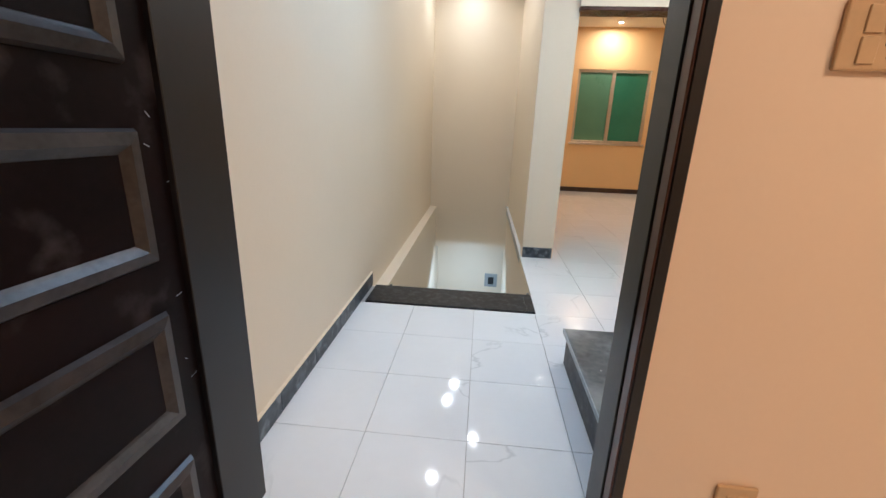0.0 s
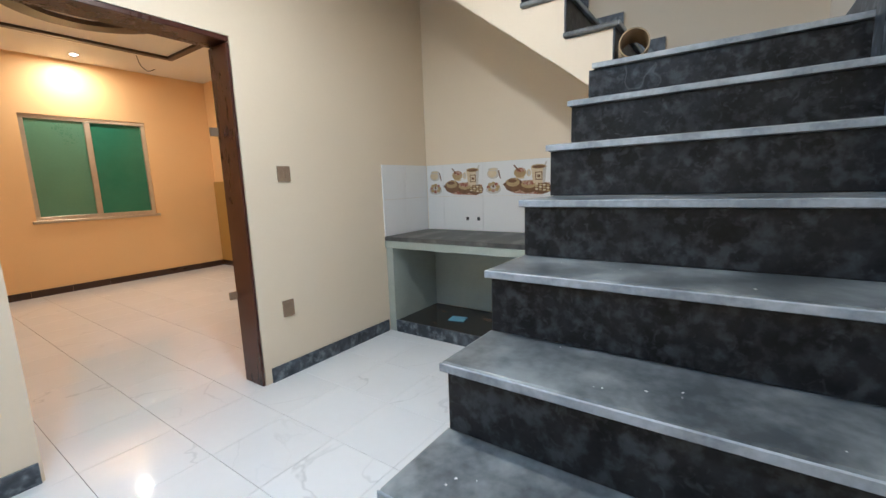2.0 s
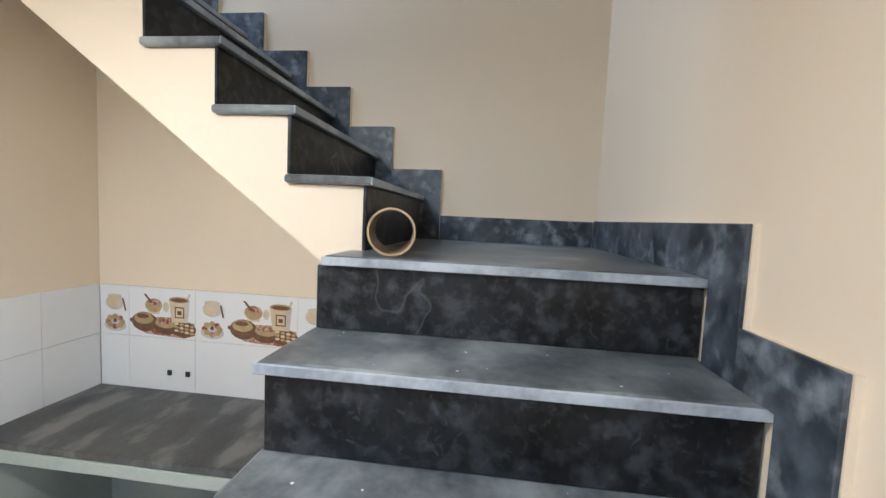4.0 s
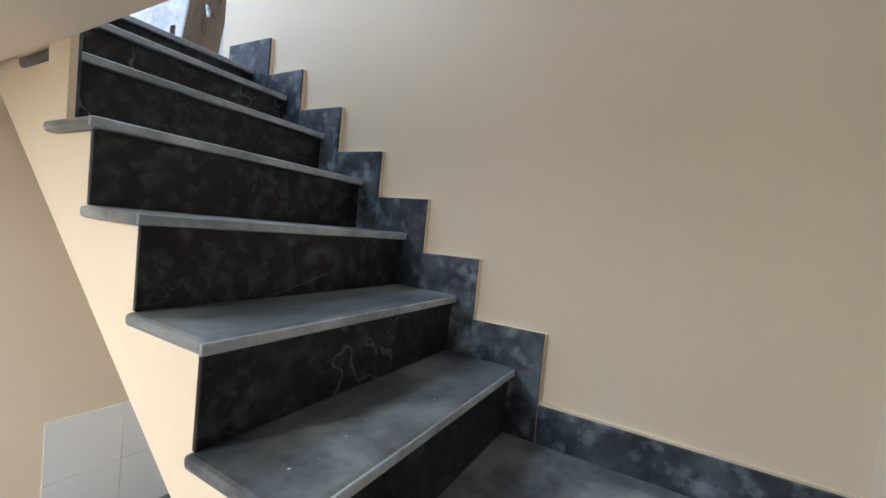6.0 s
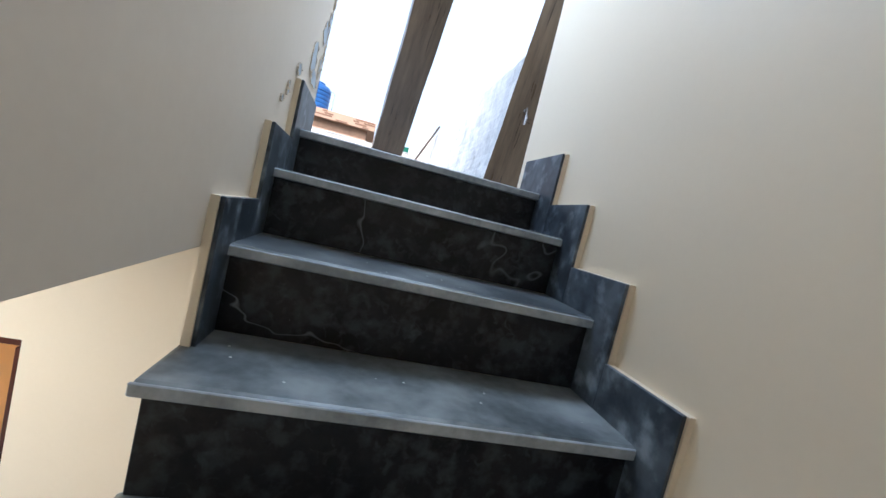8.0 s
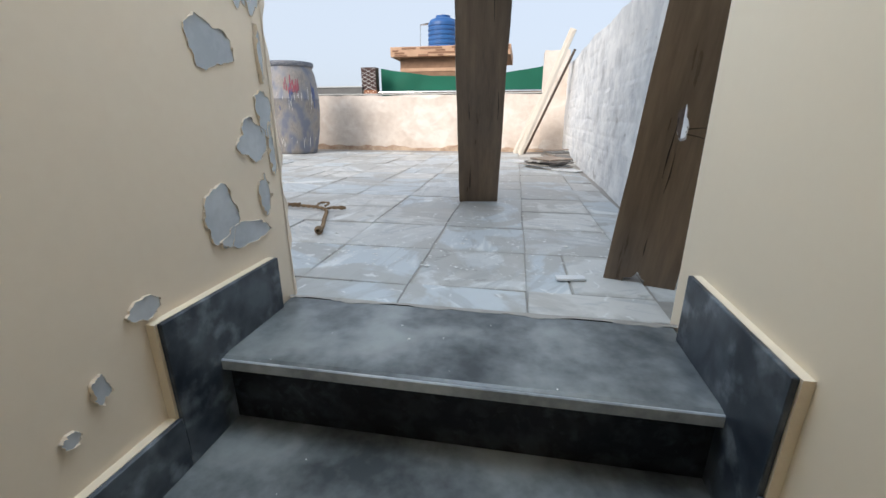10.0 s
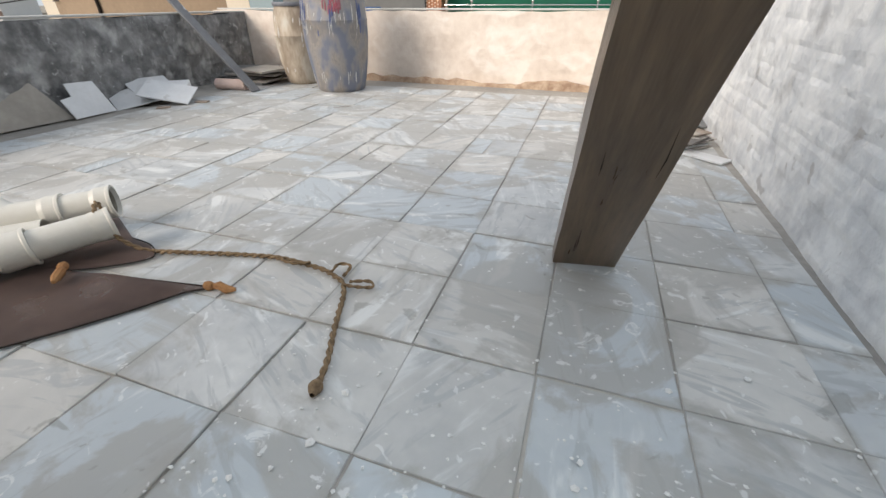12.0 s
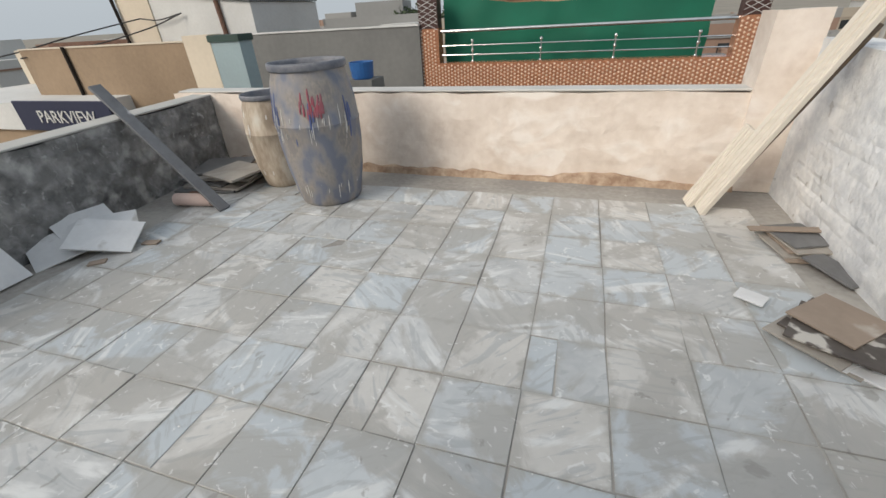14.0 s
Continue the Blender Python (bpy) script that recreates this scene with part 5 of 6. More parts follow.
for i, (x, y, w, d, a) in enumerate(((-0.42, 7.45, 0.40, 0.34, 10), (-0.36, 7.50, 0.40, 0.36, 4), (-0.44, 7.55, 0.36, 0.38, -6), (-0.33, 7.52, 0.42, 0.30, 8), (-0.46, 7.60, 0.34, 0.30, 20), (-0.20, 7.42, 0.30, 0.26, -14))):
    shard("grey cement tile in the corner stack", BACKTILE if i % 2 else SLATETILE, rect(w * 1.3, d * 1.3, 0.03), flat(x + 0.17, y - 0.02, z + 0.001, a, (i % 3) * 0.8), 0.018, G)
    z += 0.024
shard("curved pipe shard lying on the paving", PVC, [(-0.07, 0), (0.07, 0.0), (0.05, 0.045), (0.0, 0.06), (-0.05, 0.045)], pose(0.18, 4.66, T + 0.002, 25, 0, 70), 0.008, name="pipe_shard")
PINK = mat("pink_paper_roll", (0.66, 0.52, 0.47), (0.56, 0.43, 0.38), 6, 40, 0.8)
roll = thing("paper_roll", "pinkish cardboard roll lying by the corner stack", "roll", at=pose(0.06, 7.0, T + 0.047, 90, 0, -82))
part("roll_body", lathe([(0.030, 0), (0.046, 0.0), (0.046, 0.30), (0.030, 0.30), (0.030, 0)], 28), PINK, roll, smooth=False)
tagged(mesh_ob("brick", put(boxes((-0.055, -0.035, 0, 0.055, 0.035, 0.06), bevel=0.006), pose(-0.16, 7.08, T, 0, 0, 20)), BRICK), "single red brick lying by the corner stack", "brick")


def board(name, label, base, top, width, thick, side, material, groove=False):
    t = thing(name, label, "board", at=base)
    b = Vector(top) - Vector(base)
    d = b.normalized()
    s = (Vector(side) - d * Vector(side).dot(d)).normalized()
    turn = Matrix((s, d.cross(s), d)).transposed().to_4x4()
    o = part("plank", boxes((-width / 2, -thick / 2, 0, width / 2, thick / 2, b.length), bevel=0.003), material, t)
    o.matrix_local = turn
    if groove:
        for q in (-0.25, 0.05, 0.3):
            o = part("bead", boxes((width * q, -thick / 2 - 0.006, 0.002, width * (q + 0.10), thick / 2 + 0.006, b.length - 0.002), bevel=0.003), material, t)
            o.matrix_local = turn
    return t


DIRTYBOARD = mat("paint_spattered_batten", (0.20, 0.21, 0.22), (0.10, 0.10, 0.11), 6, 40, 0.7, 0.02, 0.9, stain=(0.5, 0.5, 0.5), stain_scale=9, stain_edge=(0.62, 0.7))
PALEBOARD = mat("pale_plaster_cornice", (0.74, 0.69, 0.60), (0.62, 0.56, 0.47), 3, 40, 0.6, 0.01, stretch=(3, 3, 0.4))
board("wooden_batten", "paint-spattered grey batten leaning over the parapet", (0.19, 6.955, T + 0.003), (-0.72, 7.05, 4.03), 0.085, 0.022, (0.2, 1, 0), DIRTYBOARD)
board("cornice_length", "long pale cornice moulding leaning in the corner", (3.17, 7.58, T + 0.003), (3.60, 7.38, 4.36), 0.125, 0.03, (0.3, -0.9, 0.2), PALEBOARD, True)
board("cornice_length", "short pale cornice moulding leaning in the corner", (3.12, 7.67, T + 0.003), (3.33, 7.62, 3.70), 0.10, 0.03, (0.3, -0.9, 0.2), PALEBOARD, True)
board("wooden_strip", "thin dark strip leaning on the wall top", (3.22, 7.62, T + 0.003), (3.64, 7.48, 4.20), 0.03, 0.02, (0.3, -0.9, 0.2), OLDWOOD)
tagged(mesh_ob("paper_scrap", put(boxes((-0.035, -0.014, 0, 0.035, 0.014, 0.006), bevel=0.001), pose(3.31, 3.79, T + 0.001, 0, 0, 8)), WTILE), "white tile scrap beside the prop foot", "scrap")

# ---- pipes, net and rope ----
def pipe_between(label, end, far, runs, r, branch=None):
    """A drain pipe from its open end towards far; runs are (length, radius) along it."""
    e, d = Vector(end), (Vector(far) - Vector(end)).normalized()
    t = thing("drain_pipe", label, "pipe", "bundled drain pipes", at=Matrix.Translation(e) @ d.to_track_quat("Z", "Y").to_matrix().to_4x4())
    z = 0
    for L, rr in runs:
        collar = rr > r
        prof = [(rr - 0.004, z), (rr, z), (rr, z + L), (rr - 0.004, z + L), (rr - 0.004, z)]
        if collar:
            prof = [(rr - 0.005, z), (rr + 0.0025, z), (rr + 0.0025, z + 0.008), (rr, z + 0.012), (rr, z + L - 0.016), (r + 0.001, z + L), (r - 0.004, z + L), (rr - 0.005, z)]
        part("socket_collar" if collar else "pipe_length", lathe(prof, 36), PVC, t)
        z += L
    part("bore", lathe([(r - 0.005, 0.012), (r - 0.005, z - 0.004)], 28), PVC_IN, t, smooth=True)
    if branch:
        at, turn, length, roll = branch
        o = part("branch", lathe([(r - 0.004, 0.0), (r, 0.0), (r, length * 0.6), (r + 0.005, length * 0.62), (r + 0.005, length), (r, length), (r - 0.004, length * 0.6)], 30), PVC, t, "angled branch with a socket")
        o.matrix_local = pose(0, 0, at, 0, 0, roll) @ pose(0, 0, 0, 0, turn, 0)
    return t


pipe_between("white drain pipe with a socket lying on the net", (1.462, 4.632, ROOF + 0.098), (1.250, 4.250, ROOF + 0.080), [(0.055, 0.0520), (0.155, 0.0485), (0.095, 0.0575), (0.55, 0.0485)], 0.0485)
pipe_between("white drain pipe with a branch lying beside another", (1.330, 4.742, ROOF + 0.110), (1.02, 4.43, ROOF + 0.098), [(0.062, 0.0575), (0.085, 0.0500), (0.060, 0.0560), (0.16, 0.0500), (0.07, 0.0565), (0.45, 0.0500)], 0.0500, (0.30, 46, 0.17, 150))
pipe_between("white drain pipe lying under the bundle", (1.24, 4.55, ROOF + 0.056), (0.86, 4.12, ROOF + 0.054), [(0.85, 0.0525)], 0.0525)
pipe_between("white drain pipe lying under the bundle", (1.12, 4.70, ROOF + 0.056), (0.70, 4.40, ROOF + 0.054), [(0.85, 0.0525)], 0.0525)

NET = bpy.data.materials.new("brown_shade_net")
NET.use_nodes = True
nb = NET.node_tree.nodes["Principled BSDF"]
nb.inputs["Roughness"].default_value = 0.9
nn, nl = NET.node_tree.nodes.new, NET.node_tree.links.new
ntc, nz1, nr1, nr2 = nn("ShaderNodeTexCoord"), nn("ShaderNodeTexNoise"), nn("ShaderNodeValToRGB"), nn("ShaderNodeMapRange")
nz1.inputs["Scale"].default_value, nz1.inputs["Detail"].default_value = 6.0, 8
nl(ntc.outputs["Object"], nz1.inputs["Vector"])
nr1.color_ramp.elements[0].position, nr1.color_ramp.elements[1].position = 0.35, 0.68
nr1.color_ramp.elements[0].color, nr1.color_ramp.elements[1].color = (0.050, 0.030, 0.025, 1), (0.115, 0.072, 0.058, 1)
nl(nz1.outputs[0], nr1.inputs[0])
nl(nr1.outputs[0], nb.inputs["Base Color"])
nr2.inputs["From Min"].default_value, nr2.inputs["From Max"].default_value = 0.35, 0.65
nr2.inputs["To Min"].default_value, nr2.inputs["To Max"].default_value = 0.92, 0.74
nl(nz1.outputs[0], nr2.inputs[0])
nl(nr2.outputs[0], nb.inputs["Alpha"])
edge = [(1.44, 4.68), (1.545, 4.665), (1.622, 4.615), (1.60, 4.57), (1.52, 4.505), (1.44, 4.46), (1.56, 4.475), (1.70, 4.50), (1.82, 4.52), (1.934, 4.534), (1.885, 4.49), (1.82, 4.39), (1.73, 4.27), (1.637, 4.162), (1.40, 3.98), (1.0, 3.9), (0.75, 4.2), (0.85, 4.72), (1.2, 4.80)]
bm = bmesh.new()
cen = (1.28, 4.42)
rows = 14
grid = []
for q in range(rows + 1):
    k = q / rows
    ring = []
    for x, y in edge:
        px, py = cen[0] + (x - cen[0]) * k, cen[1] + (y - cen[1]) * k
        zz = ROOF + 0.005 + (0.010 + 0.020 * abs(noise.noise((px * 7, py * 7, 1)))) * (1 - k * 0.8) + 0.020 * abs(noise.noise((px * 4.1, py * 13, 4))) * (1 - k ** 6)
        ring.append(bm.verts.new((px, py, zz)))
    grid.append(ring)
for a, b in zip(grid, grid[1:]):
    for k in range(len(edge)):
        bm.faces.new((a[k], a[(k + 1) % len(edge)], b[(k + 1) % len(edge)], b[k]))
bmesh.ops.remove_doubles(bm, verts=bm.verts[:], dist=0.0004)
net = mesh_ob("shade_net", bm, NET, smooth=True)
part("hem_cord", tube(smooth_line([(x, y, ROOF + 0.008) for x, y in edge[6:14]], 5), 0.0028, 6), CRACK, net)
part("hem_cord", tube(smooth_line([(x, y, ROOF + 0.008) for x, y in edge[:6]], 5), 0.0022, 6), CRACK, net)
tagged(net, "crumpled brown shade net lying under the pipes", "net")
TIE = mat("dry_orange_cloth", (0.38, 0.20, 0.08), (0.24, 0.11, 0.04), 20, 80, 0.9, 0.05)


def knot_rag(x, y, z, turn, s):
    t = thing("rag_tie", "dry orange rag tie knotted to the net", "rag", "rag ties", at=pose(x, y, z, 0, 0, turn))
    part("knot", put(lathe([(0.001, -0.02), (0.012, -0.012), (0.015, 0.0), (0.011, 0.014), (0.001, 0.02)], 10), Matrix.Diagonal((s, s, s, 1)) @ pose(0, 0, 0.012, 0, 90)), TIE, t)
    part("tail", tube([(0, 0, 0.010 * s), (0.03 * s, 0.006 * s, 0.014 * s), (0.06 * s, 0.0, 0.008 * s), (0.085 * s, 0.004, 0.010 * s)], lambda q: s * (0.006 + 0.008 * math.sin(math.pi * q)), 8), TIE, t)


knot_rag(1.935, 4.536, ROOF + 0.001, 6, 1.0)
knot_rag(1.475, 4.44, ROOF + 0.03, -50, 1.0)

rope = thing("rope", "frayed jute rope with loops lying on the paving", "rope")


def strands(points, r, name="strand", twist=34.0):
    line = smooth_line(points, 14)
    acc, out = 0.0, ([], [])
    for i, p in enumerate(line):
        if i:
            acc += (p - line[i - 1]).length
        d = (line[min(i + 1, len(line) - 1)] - line[max(i - 1, 0)]).normalized()
        u = d.cross(Vector((0, 0, 1))).normalized()
        v = u.cross(d)
        for k in (0, 1):
            a = acc * twist * 2 * math.pi / 2 + k * math.pi
            out[k].append(p + r * 0.55 * (math.cos(a) * u + math.sin(a) * v))
    for k in (0, 1):
        part(name, tube(out[k], r * 0.62, 6), ROPE, rope, smooth=True)


zr = ROOF + 0.009
strands([(1.39, 4.66, ROOF + 0.10), (1.405, 4.64, ROOF + 0.158), (1.45, 4.60, ROOF + 0.14), (1.50, 4.605, ROOF + 0.06), (1.56, 4.632, zr), (1.66, 4.652, zr), (1.78, 4.685, zr), (1.90, 4.715, zr), (2.0, 4.735, zr), (2.07, 4.738, zr), (2.126, 4.733, zr), (2.20, 4.725, zr), (2.255, 4.705, zr), (2.299, 4.68, zr), (2.335, 4.62, zr), (2.362, 4.55, zr), (2.391, 4.478, zr), (2.425, 4.40, zr), (2.446, 4.33, zr)], 0.0075)
strands([(2.04, 4.742, zr), (2.06, 4.715, zr + 0.01), (2.11, 4.712, zr + 0.012), (2.15, 4.735, zr + 0.01)], 0.005)
strands([(2.24, 4.715, zr + 0.008), (2.245, 4.75, zr + 0.014), (2.285, 4.752, zr + 0.014), (2.29, 4.70, zr + 0.01)], 0.005)
strands([(2.31, 4.668, zr + 0.006), (2.35, 4.665, zr + 0.010), (2.395, 4.684, zr + 0.006), (2.375, 4.705, zr + 0.008), (2.32, 4.685, zr + 0.008)], 0.005)
part("end_knot", put(lathe([(0.001, -0.018), (0.013, -0.012), (0.017, 0), (0.013, 0.012), (0.006, 0.026)], 10), pose(2.449, 4.318, ROOF + 0.014, 80, 0, 20)), ROPE, rope, "frayed end knot", smooth=True)

# leaves, chips and specks of plaster on the terrace and stairs
SPECK = mat("white_plaster_speck", (0.78, 0.78, 0.76), None, 20, 60, 0.8)
verts, faces = [], []
rng = random.Random(11)


def speck(x, y, z, r):
    n, k = 5, len(verts)
    a0 = rng.uniform(0, 6)
    for i in range(n):
        verts.append((x + r * rng.uniform(0.6, 1.2) * math.cos(a0 + i * 1.257), y + r * rng.uniform(0.6, 1.2) * math.sin(a0 + i * 1.257), z))
    verts.append((x, y, z + r * 0.35))
    for i in range(n):
        faces.append((k + i, k + (i + 1) % n, k + n))


for i in range(420):
    x, y = rng.uniform(2.3, 3.66), 3.80 + abs(rng.gauss(0, 0.42))
    speck(x, y, T + 0.0008, rng.uniform(0.0015, 0.0055) * (2 if rng.random() < 0.06 else 1))
for i in range(160):
    speck(rng.uniform(-0.2, 3.6), rng.uniform(4.2, 7.8), T + 0.0008, rng.uniform(0.0015, 0.006))
me = bpy.data.meshes.new("plaster_specks")
me.from_pydata(verts, [], faces)
me.materials.append(SPECK)
tagged(new("plaster_specks", me), "scattered white plaster specks on the paving", "debris", kind="stuff")
verts, faces = [], []
for k in range(9):
    for i in range(9):
        speck(rng.uniform(NX[k] + 0.01, (NX[k + 1] if k < 8 else 3.4)), rng.uniform(1.15, 2.0), NZ[k] + 0.0006, rng.uniform(0.001, 0.005))
for j in range(7):
    for i in range(8):
        speck(rng.uniform(2.7, 3.5), rng.uniform(FY[j] + 0.01, FY[j] + 0.23), FZ[j] + 0.0006, rng.uniform(0.001, 0.004))
me = bpy.data.meshes.new("plaster_specks")
me.from_pydata(verts, [], faces)
me.materials.append(SPECK)
step_specks = tagged(new("plaster_specks", me), "scattered white plaster specks on the steps", "debris", kind="stuff")

# ragged cement edge where the top step meets the paving
bm = bmesh.new()
prev = None
for q in range(60):
    x = 2.655 + q * 0.0157
    w = 0.010 + 0.016 * noise.noise((x * 9, 3, 5)) + 0.012 * noise.noise((x * 31, 1, 2))
    h = 0.002 + 0.002 * noise.noise((x * 17, 8, 1))
    cur = [bm.verts.new(p) for p in ((x, 3.785 - max(0.004, w), FZ[6] + 0.0008), (x, 3.787, FZ[6] + h), (x, 3.795 + max(0, w) * 0.5, ROOF + 0.008 + h), (x, 3.825 + max(0, w), ROOF - 0.004))]
    if prev:
        for a in range(3):
            bm.faces.new((prev[a], cur[a], cur[a + 1], prev[a + 1]))
    prev = cur
step_edge = structure("trim_step_edge", bm, CEMENT, "ragged cement joint between the top step and paving", "trim")

# ---- terrace paving ----
pav_rng = random.Random(5)
PP = 0.305
pav_shapes = {}


def paver(x0, y0, x1, y1):
    """A slab with slightly uneven sides, laid a little out of true; coordinates are in the paving's own grid."""
    key = (round(x1 - x0, 3), round(y1 - y0, 3))
    if key not in pav_shapes:
        pav_shapes[key] = []
        for k in range(7 if key[0] > 0.29 else 3):
            bm = boxes((0.002, 0.002, -0.014, x1 - x0 - 0.002, y1 - y0 - 0.002, 0.0), bevel=0.0018)
            cut = [pav_rng.uniform(-0.0035, 0.0035) for _ in range(4)]
            for v in bm.verts:
                right, back = v.co.x > (x1 - x0) / 2, v.co.y > (y1 - y0) / 2
                v.co.x += cut[0] if back else cut[1]
                v.co.y += cut[2] if right else cut[3]
                v.co.z += 0.0012 * (1 if right == back else -1) * (k - 3) / 3
            me = bpy.data.meshes.new("paving_tile")
            bm.to_mesh(me)
            bm.free()
            me.materials.append(PAVER)
            pav_shapes[key].append(me)
    ob = new("paving_tile", pav_rng.choice(pav_shapes[key]))
    ob.parent = terrace
    m = Matrix.Translation((2.25, 6.04, 0)) @ pose(0, 0, 0, 0, 0, 0.7) @ Matrix.Translation((x0, y0, ROOF + pav_rng.uniform(-0.004, 0.001)))
    ob.matrix_local = terrace_fit.inverted() @ m @ pose(0, 0, 0, pav_rng.uniform(-0.25, 0.25), pav_rng.uniform(-0.25, 0.25), pav_rng.uniform(-0.5, 0.5))


terrace_fit = Matrix.Translation((-0.374, 0.225, ROOF - 1.06 * T)) @ Matrix.Diagonal((1.112, 1.0, 1.06, 1))
for i in range(-10, 5):
    for j in range(-7, 7):
        x, y = PP * i, PP * j
        wx, wy = 2.25 + x, 6.04 + y
        if wx < 1.112 * left_x(wy) - 0.374 + 0.22 or wy + PP > 8.03 or (wx < 2.60 and wy < 3.9):
            continue
        if i == 4:
            if wy < 6.4:
                paver(x, y, x + 0.155, y + PP)
        elif (i * 7 + j * 3) % 17 == 0:
            paver(x, y, x + 0.115, y + PP)
            paver(x + 0.115, y, x + PP, y + PP)
        else:
            paver(x, y, x + PP, y + PP)
for i in range(1, 4):
    paver(PP * i, -7 * PP - 0.125, PP * (i + 1), -7 * PP)

# ---- neighbouring roofs ----
ROOFTOP = set(scene.objects)
GREEN = mat("green_shade_cloth", (0.010, 0.145, 0.085), (0.006, 0.10, 0.058), 1.6, 60, 0.8, 0.02, 0.8)
GOLD = mat("copper_mosaic", (0.52, 0.25, 0.14), (0.36, 0.16, 0.09), 30, 80, 0.25, 0.0, metal=0.3)
GOLDP = mat("pale_mosaic_stud", (0.80, 0.62, 0.47), None, 20, 60, 0.2)
LATT = mat("dark_brown_panel", (0.06, 0.025, 0.02), None, 10, 50, 0.4)
BLUEGREY = mat("blue_grey_paint", (0.30, 0.38, 0.40), None, 2, 30, 0.7)
NCREAM = mat("cream_house_paint", (0.66, 0.58, 0.46), (0.55, 0.48, 0.38), 0.8, 20, 0.85, 0.02)
NBROWN = mat("raw_brown_plaster", (0.34, 0.25, 0.165), (0.24, 0.175, 0.115), 0.7, 12, 0.95, 0.04)
NGREY = mat("grey_cement_wall", (0.20, 0.20, 0.19), (0.14, 0.14, 0.135), 0.8, 12, 0.95, 0.03)
NWHITE = mat("pale_house_render", (0.64, 0.64, 0.62), (0.52, 0.52, 0.50), 0.7, 15, 0.9, 0.02)

house = thing("neighbour_house", "house with copper mosaic parapet and green cloth", "house")
YG = 11.55
part("mosaic_wall", boxes((-0.078, YG, 2.6, 4.471, YG + 0.22, 3.587), (-0.078, YG, 3.587, 0.225, YG + 0.22, 4.08), (4.19, YG, 3.587, 4.471, YG + 0.22, 4.056)), GOLD, house)
part("side_wall", boxes((4.473, YG, 2.0, 4.66, YG + 0.3, 4.06)), BLUEGREY, house)
part("lattice_panel", boxes((-0.078, YG - 0.004, 4.08, 0.225, YG + 0.2, 4.504)), LATT, house)
part("lattice_panel", boxes((4.19, YG - 0.004, 4.058, 4.471, YG + 0.2, 4.45)), LATT, house)
for cx, z0, half in ((0.073, 4.09, 0.145), (4.33, 4.07, 0.135)):
    for a in range(5):
        for s in (-1, 1):
            zc = z0 + 0.04 + 0.075 * a
            part("lattice_bar", tube([(cx - half * s, YG - 0.008, zc - 0.07), (cx + half * s, YG - 0.008, zc + 0.07)], 0.004, 5), NWHITE, house)
studs = bmesh.new()
cell = 0.052
nx = int(4.53 / cell)
for i in range(nx):
    for j in range(18):
        x, z = -0.05 + cell * i, 3.16 + cell * j + (0.5 * cell if i % 2 else 0)
        if z > 3.565 and not (x < 0.205 and z < 4.06) and not (x > 4.21 and z < 4.03):
            continue
        h = cell * 0.36
        v = [studs.verts.new(p) for p in ((x - h, YG - 0.001, z), (x, YG - 0.001, z - h), (x + h, YG - 0.001, z), (x, YG - 0.001, z + h), (x, YG - 0.016, z))]
        for k in range(4):
            studs.faces.new((v[k], v[(k + 1) % 4], v[4]))
tagged(part("mosaic_studs", studs, GOLDP, house, "pale diamond studs of the mosaic"), kind="stuff")
part("handrail", tube([(0.225, YG + 0.08, 4.03), (4.19, YG + 0.08, 4.03)], 0.024, 10), STEEL, house, "polished steel handrail")
for z in (3.828, 3.696):
    part("rail_bar", tube([(0.225, YG + 0.08, z), (4.19, YG + 0.08, z)], 0.010, 8), STEEL, house)
for x in (0.738, 1.761, 2.766, 3.789):
    p = part("rail_post", tube([(x, YG + 0.08, 3.587), (x, YG + 0.08, 3.88)], 0.014, 8), STEEL, house)
    for z in (3.60, 3.76, 3.885):
        part("ball", put(lathe([(0.001, -0.028), (0.02, -0.02), (0.028, 0), (0.02, 0.02), (0.001, 0.028)], 10), pose(x, YG + 0.08, z)), STEEL, p, smooth=True)
cloth = bmesh.new()
cols, rws = 48, 10
cg = []
for i in range(cols + 1):
    q = i / cols
    x = 0.20 + 3.75 * q
    top = 4.52 - 0.18 * math.sin(math.pi * min(1, q * 1.1)) + 0.02 * noise.noise((q * 9, 1, 1))
    cg.append([cloth.verts.new((x + 0.015 * noise.noise((q * 20, r * 0.4, 7)), YG + 0.42 + 0.05 * noise.noise((q * 11, r * 0.25, 3)), 3.40 + (top - 3.40) * r / rws)) for r in range(rws + 1)])
for i in range(cols):
    for r in range(rws):
        cloth.faces.new((cg[i][r], cg[i + 1][r], cg[i + 1][r + 1], cg[i][r + 1]))
part("green_cloth", cloth, GREEN, house, "hanging green shade cloth", smooth=True)
part("roof_deck", boxes((-0.07, YG + 0.22, -2.44, 4.66, 13.9, 3.40)), NGREY, house)

kiosk = thing("stair_tower", "brick stair tower with patterned parapet band", "building")
TOWER = mat("brick_tower", (0.33, 0.20, 0.12), (0.22, 0.13, 0.08), 5, 30, 0.85, 0.03)
BAND = mat("peach_stone_band", (0.62, 0.40, 0.26), (0.52, 0.32, 0.20), 3, 20, 0.7)
part("tower_wall", boxes((-0.05, 14.4, -2.44, 2.6, 16.4, 5.02)), TOWER, kiosk)
for k in range(7):
    part("brick_course", boxes((-0.055, 14.385, 3.9 + 0.13 * k, 2.6, 14.4, 3.98 + 0.13 * k)), BAND if k % 3 == 0 else TOWER, kiosk)
band = part("parapet_band", boxes((-0.25, 14.2, 5.01, 2.8, 16.6, 5.25), bevel=0.01), BAND, kiosk, "peach and brown striped parapet band")
rng = random.Random(2)
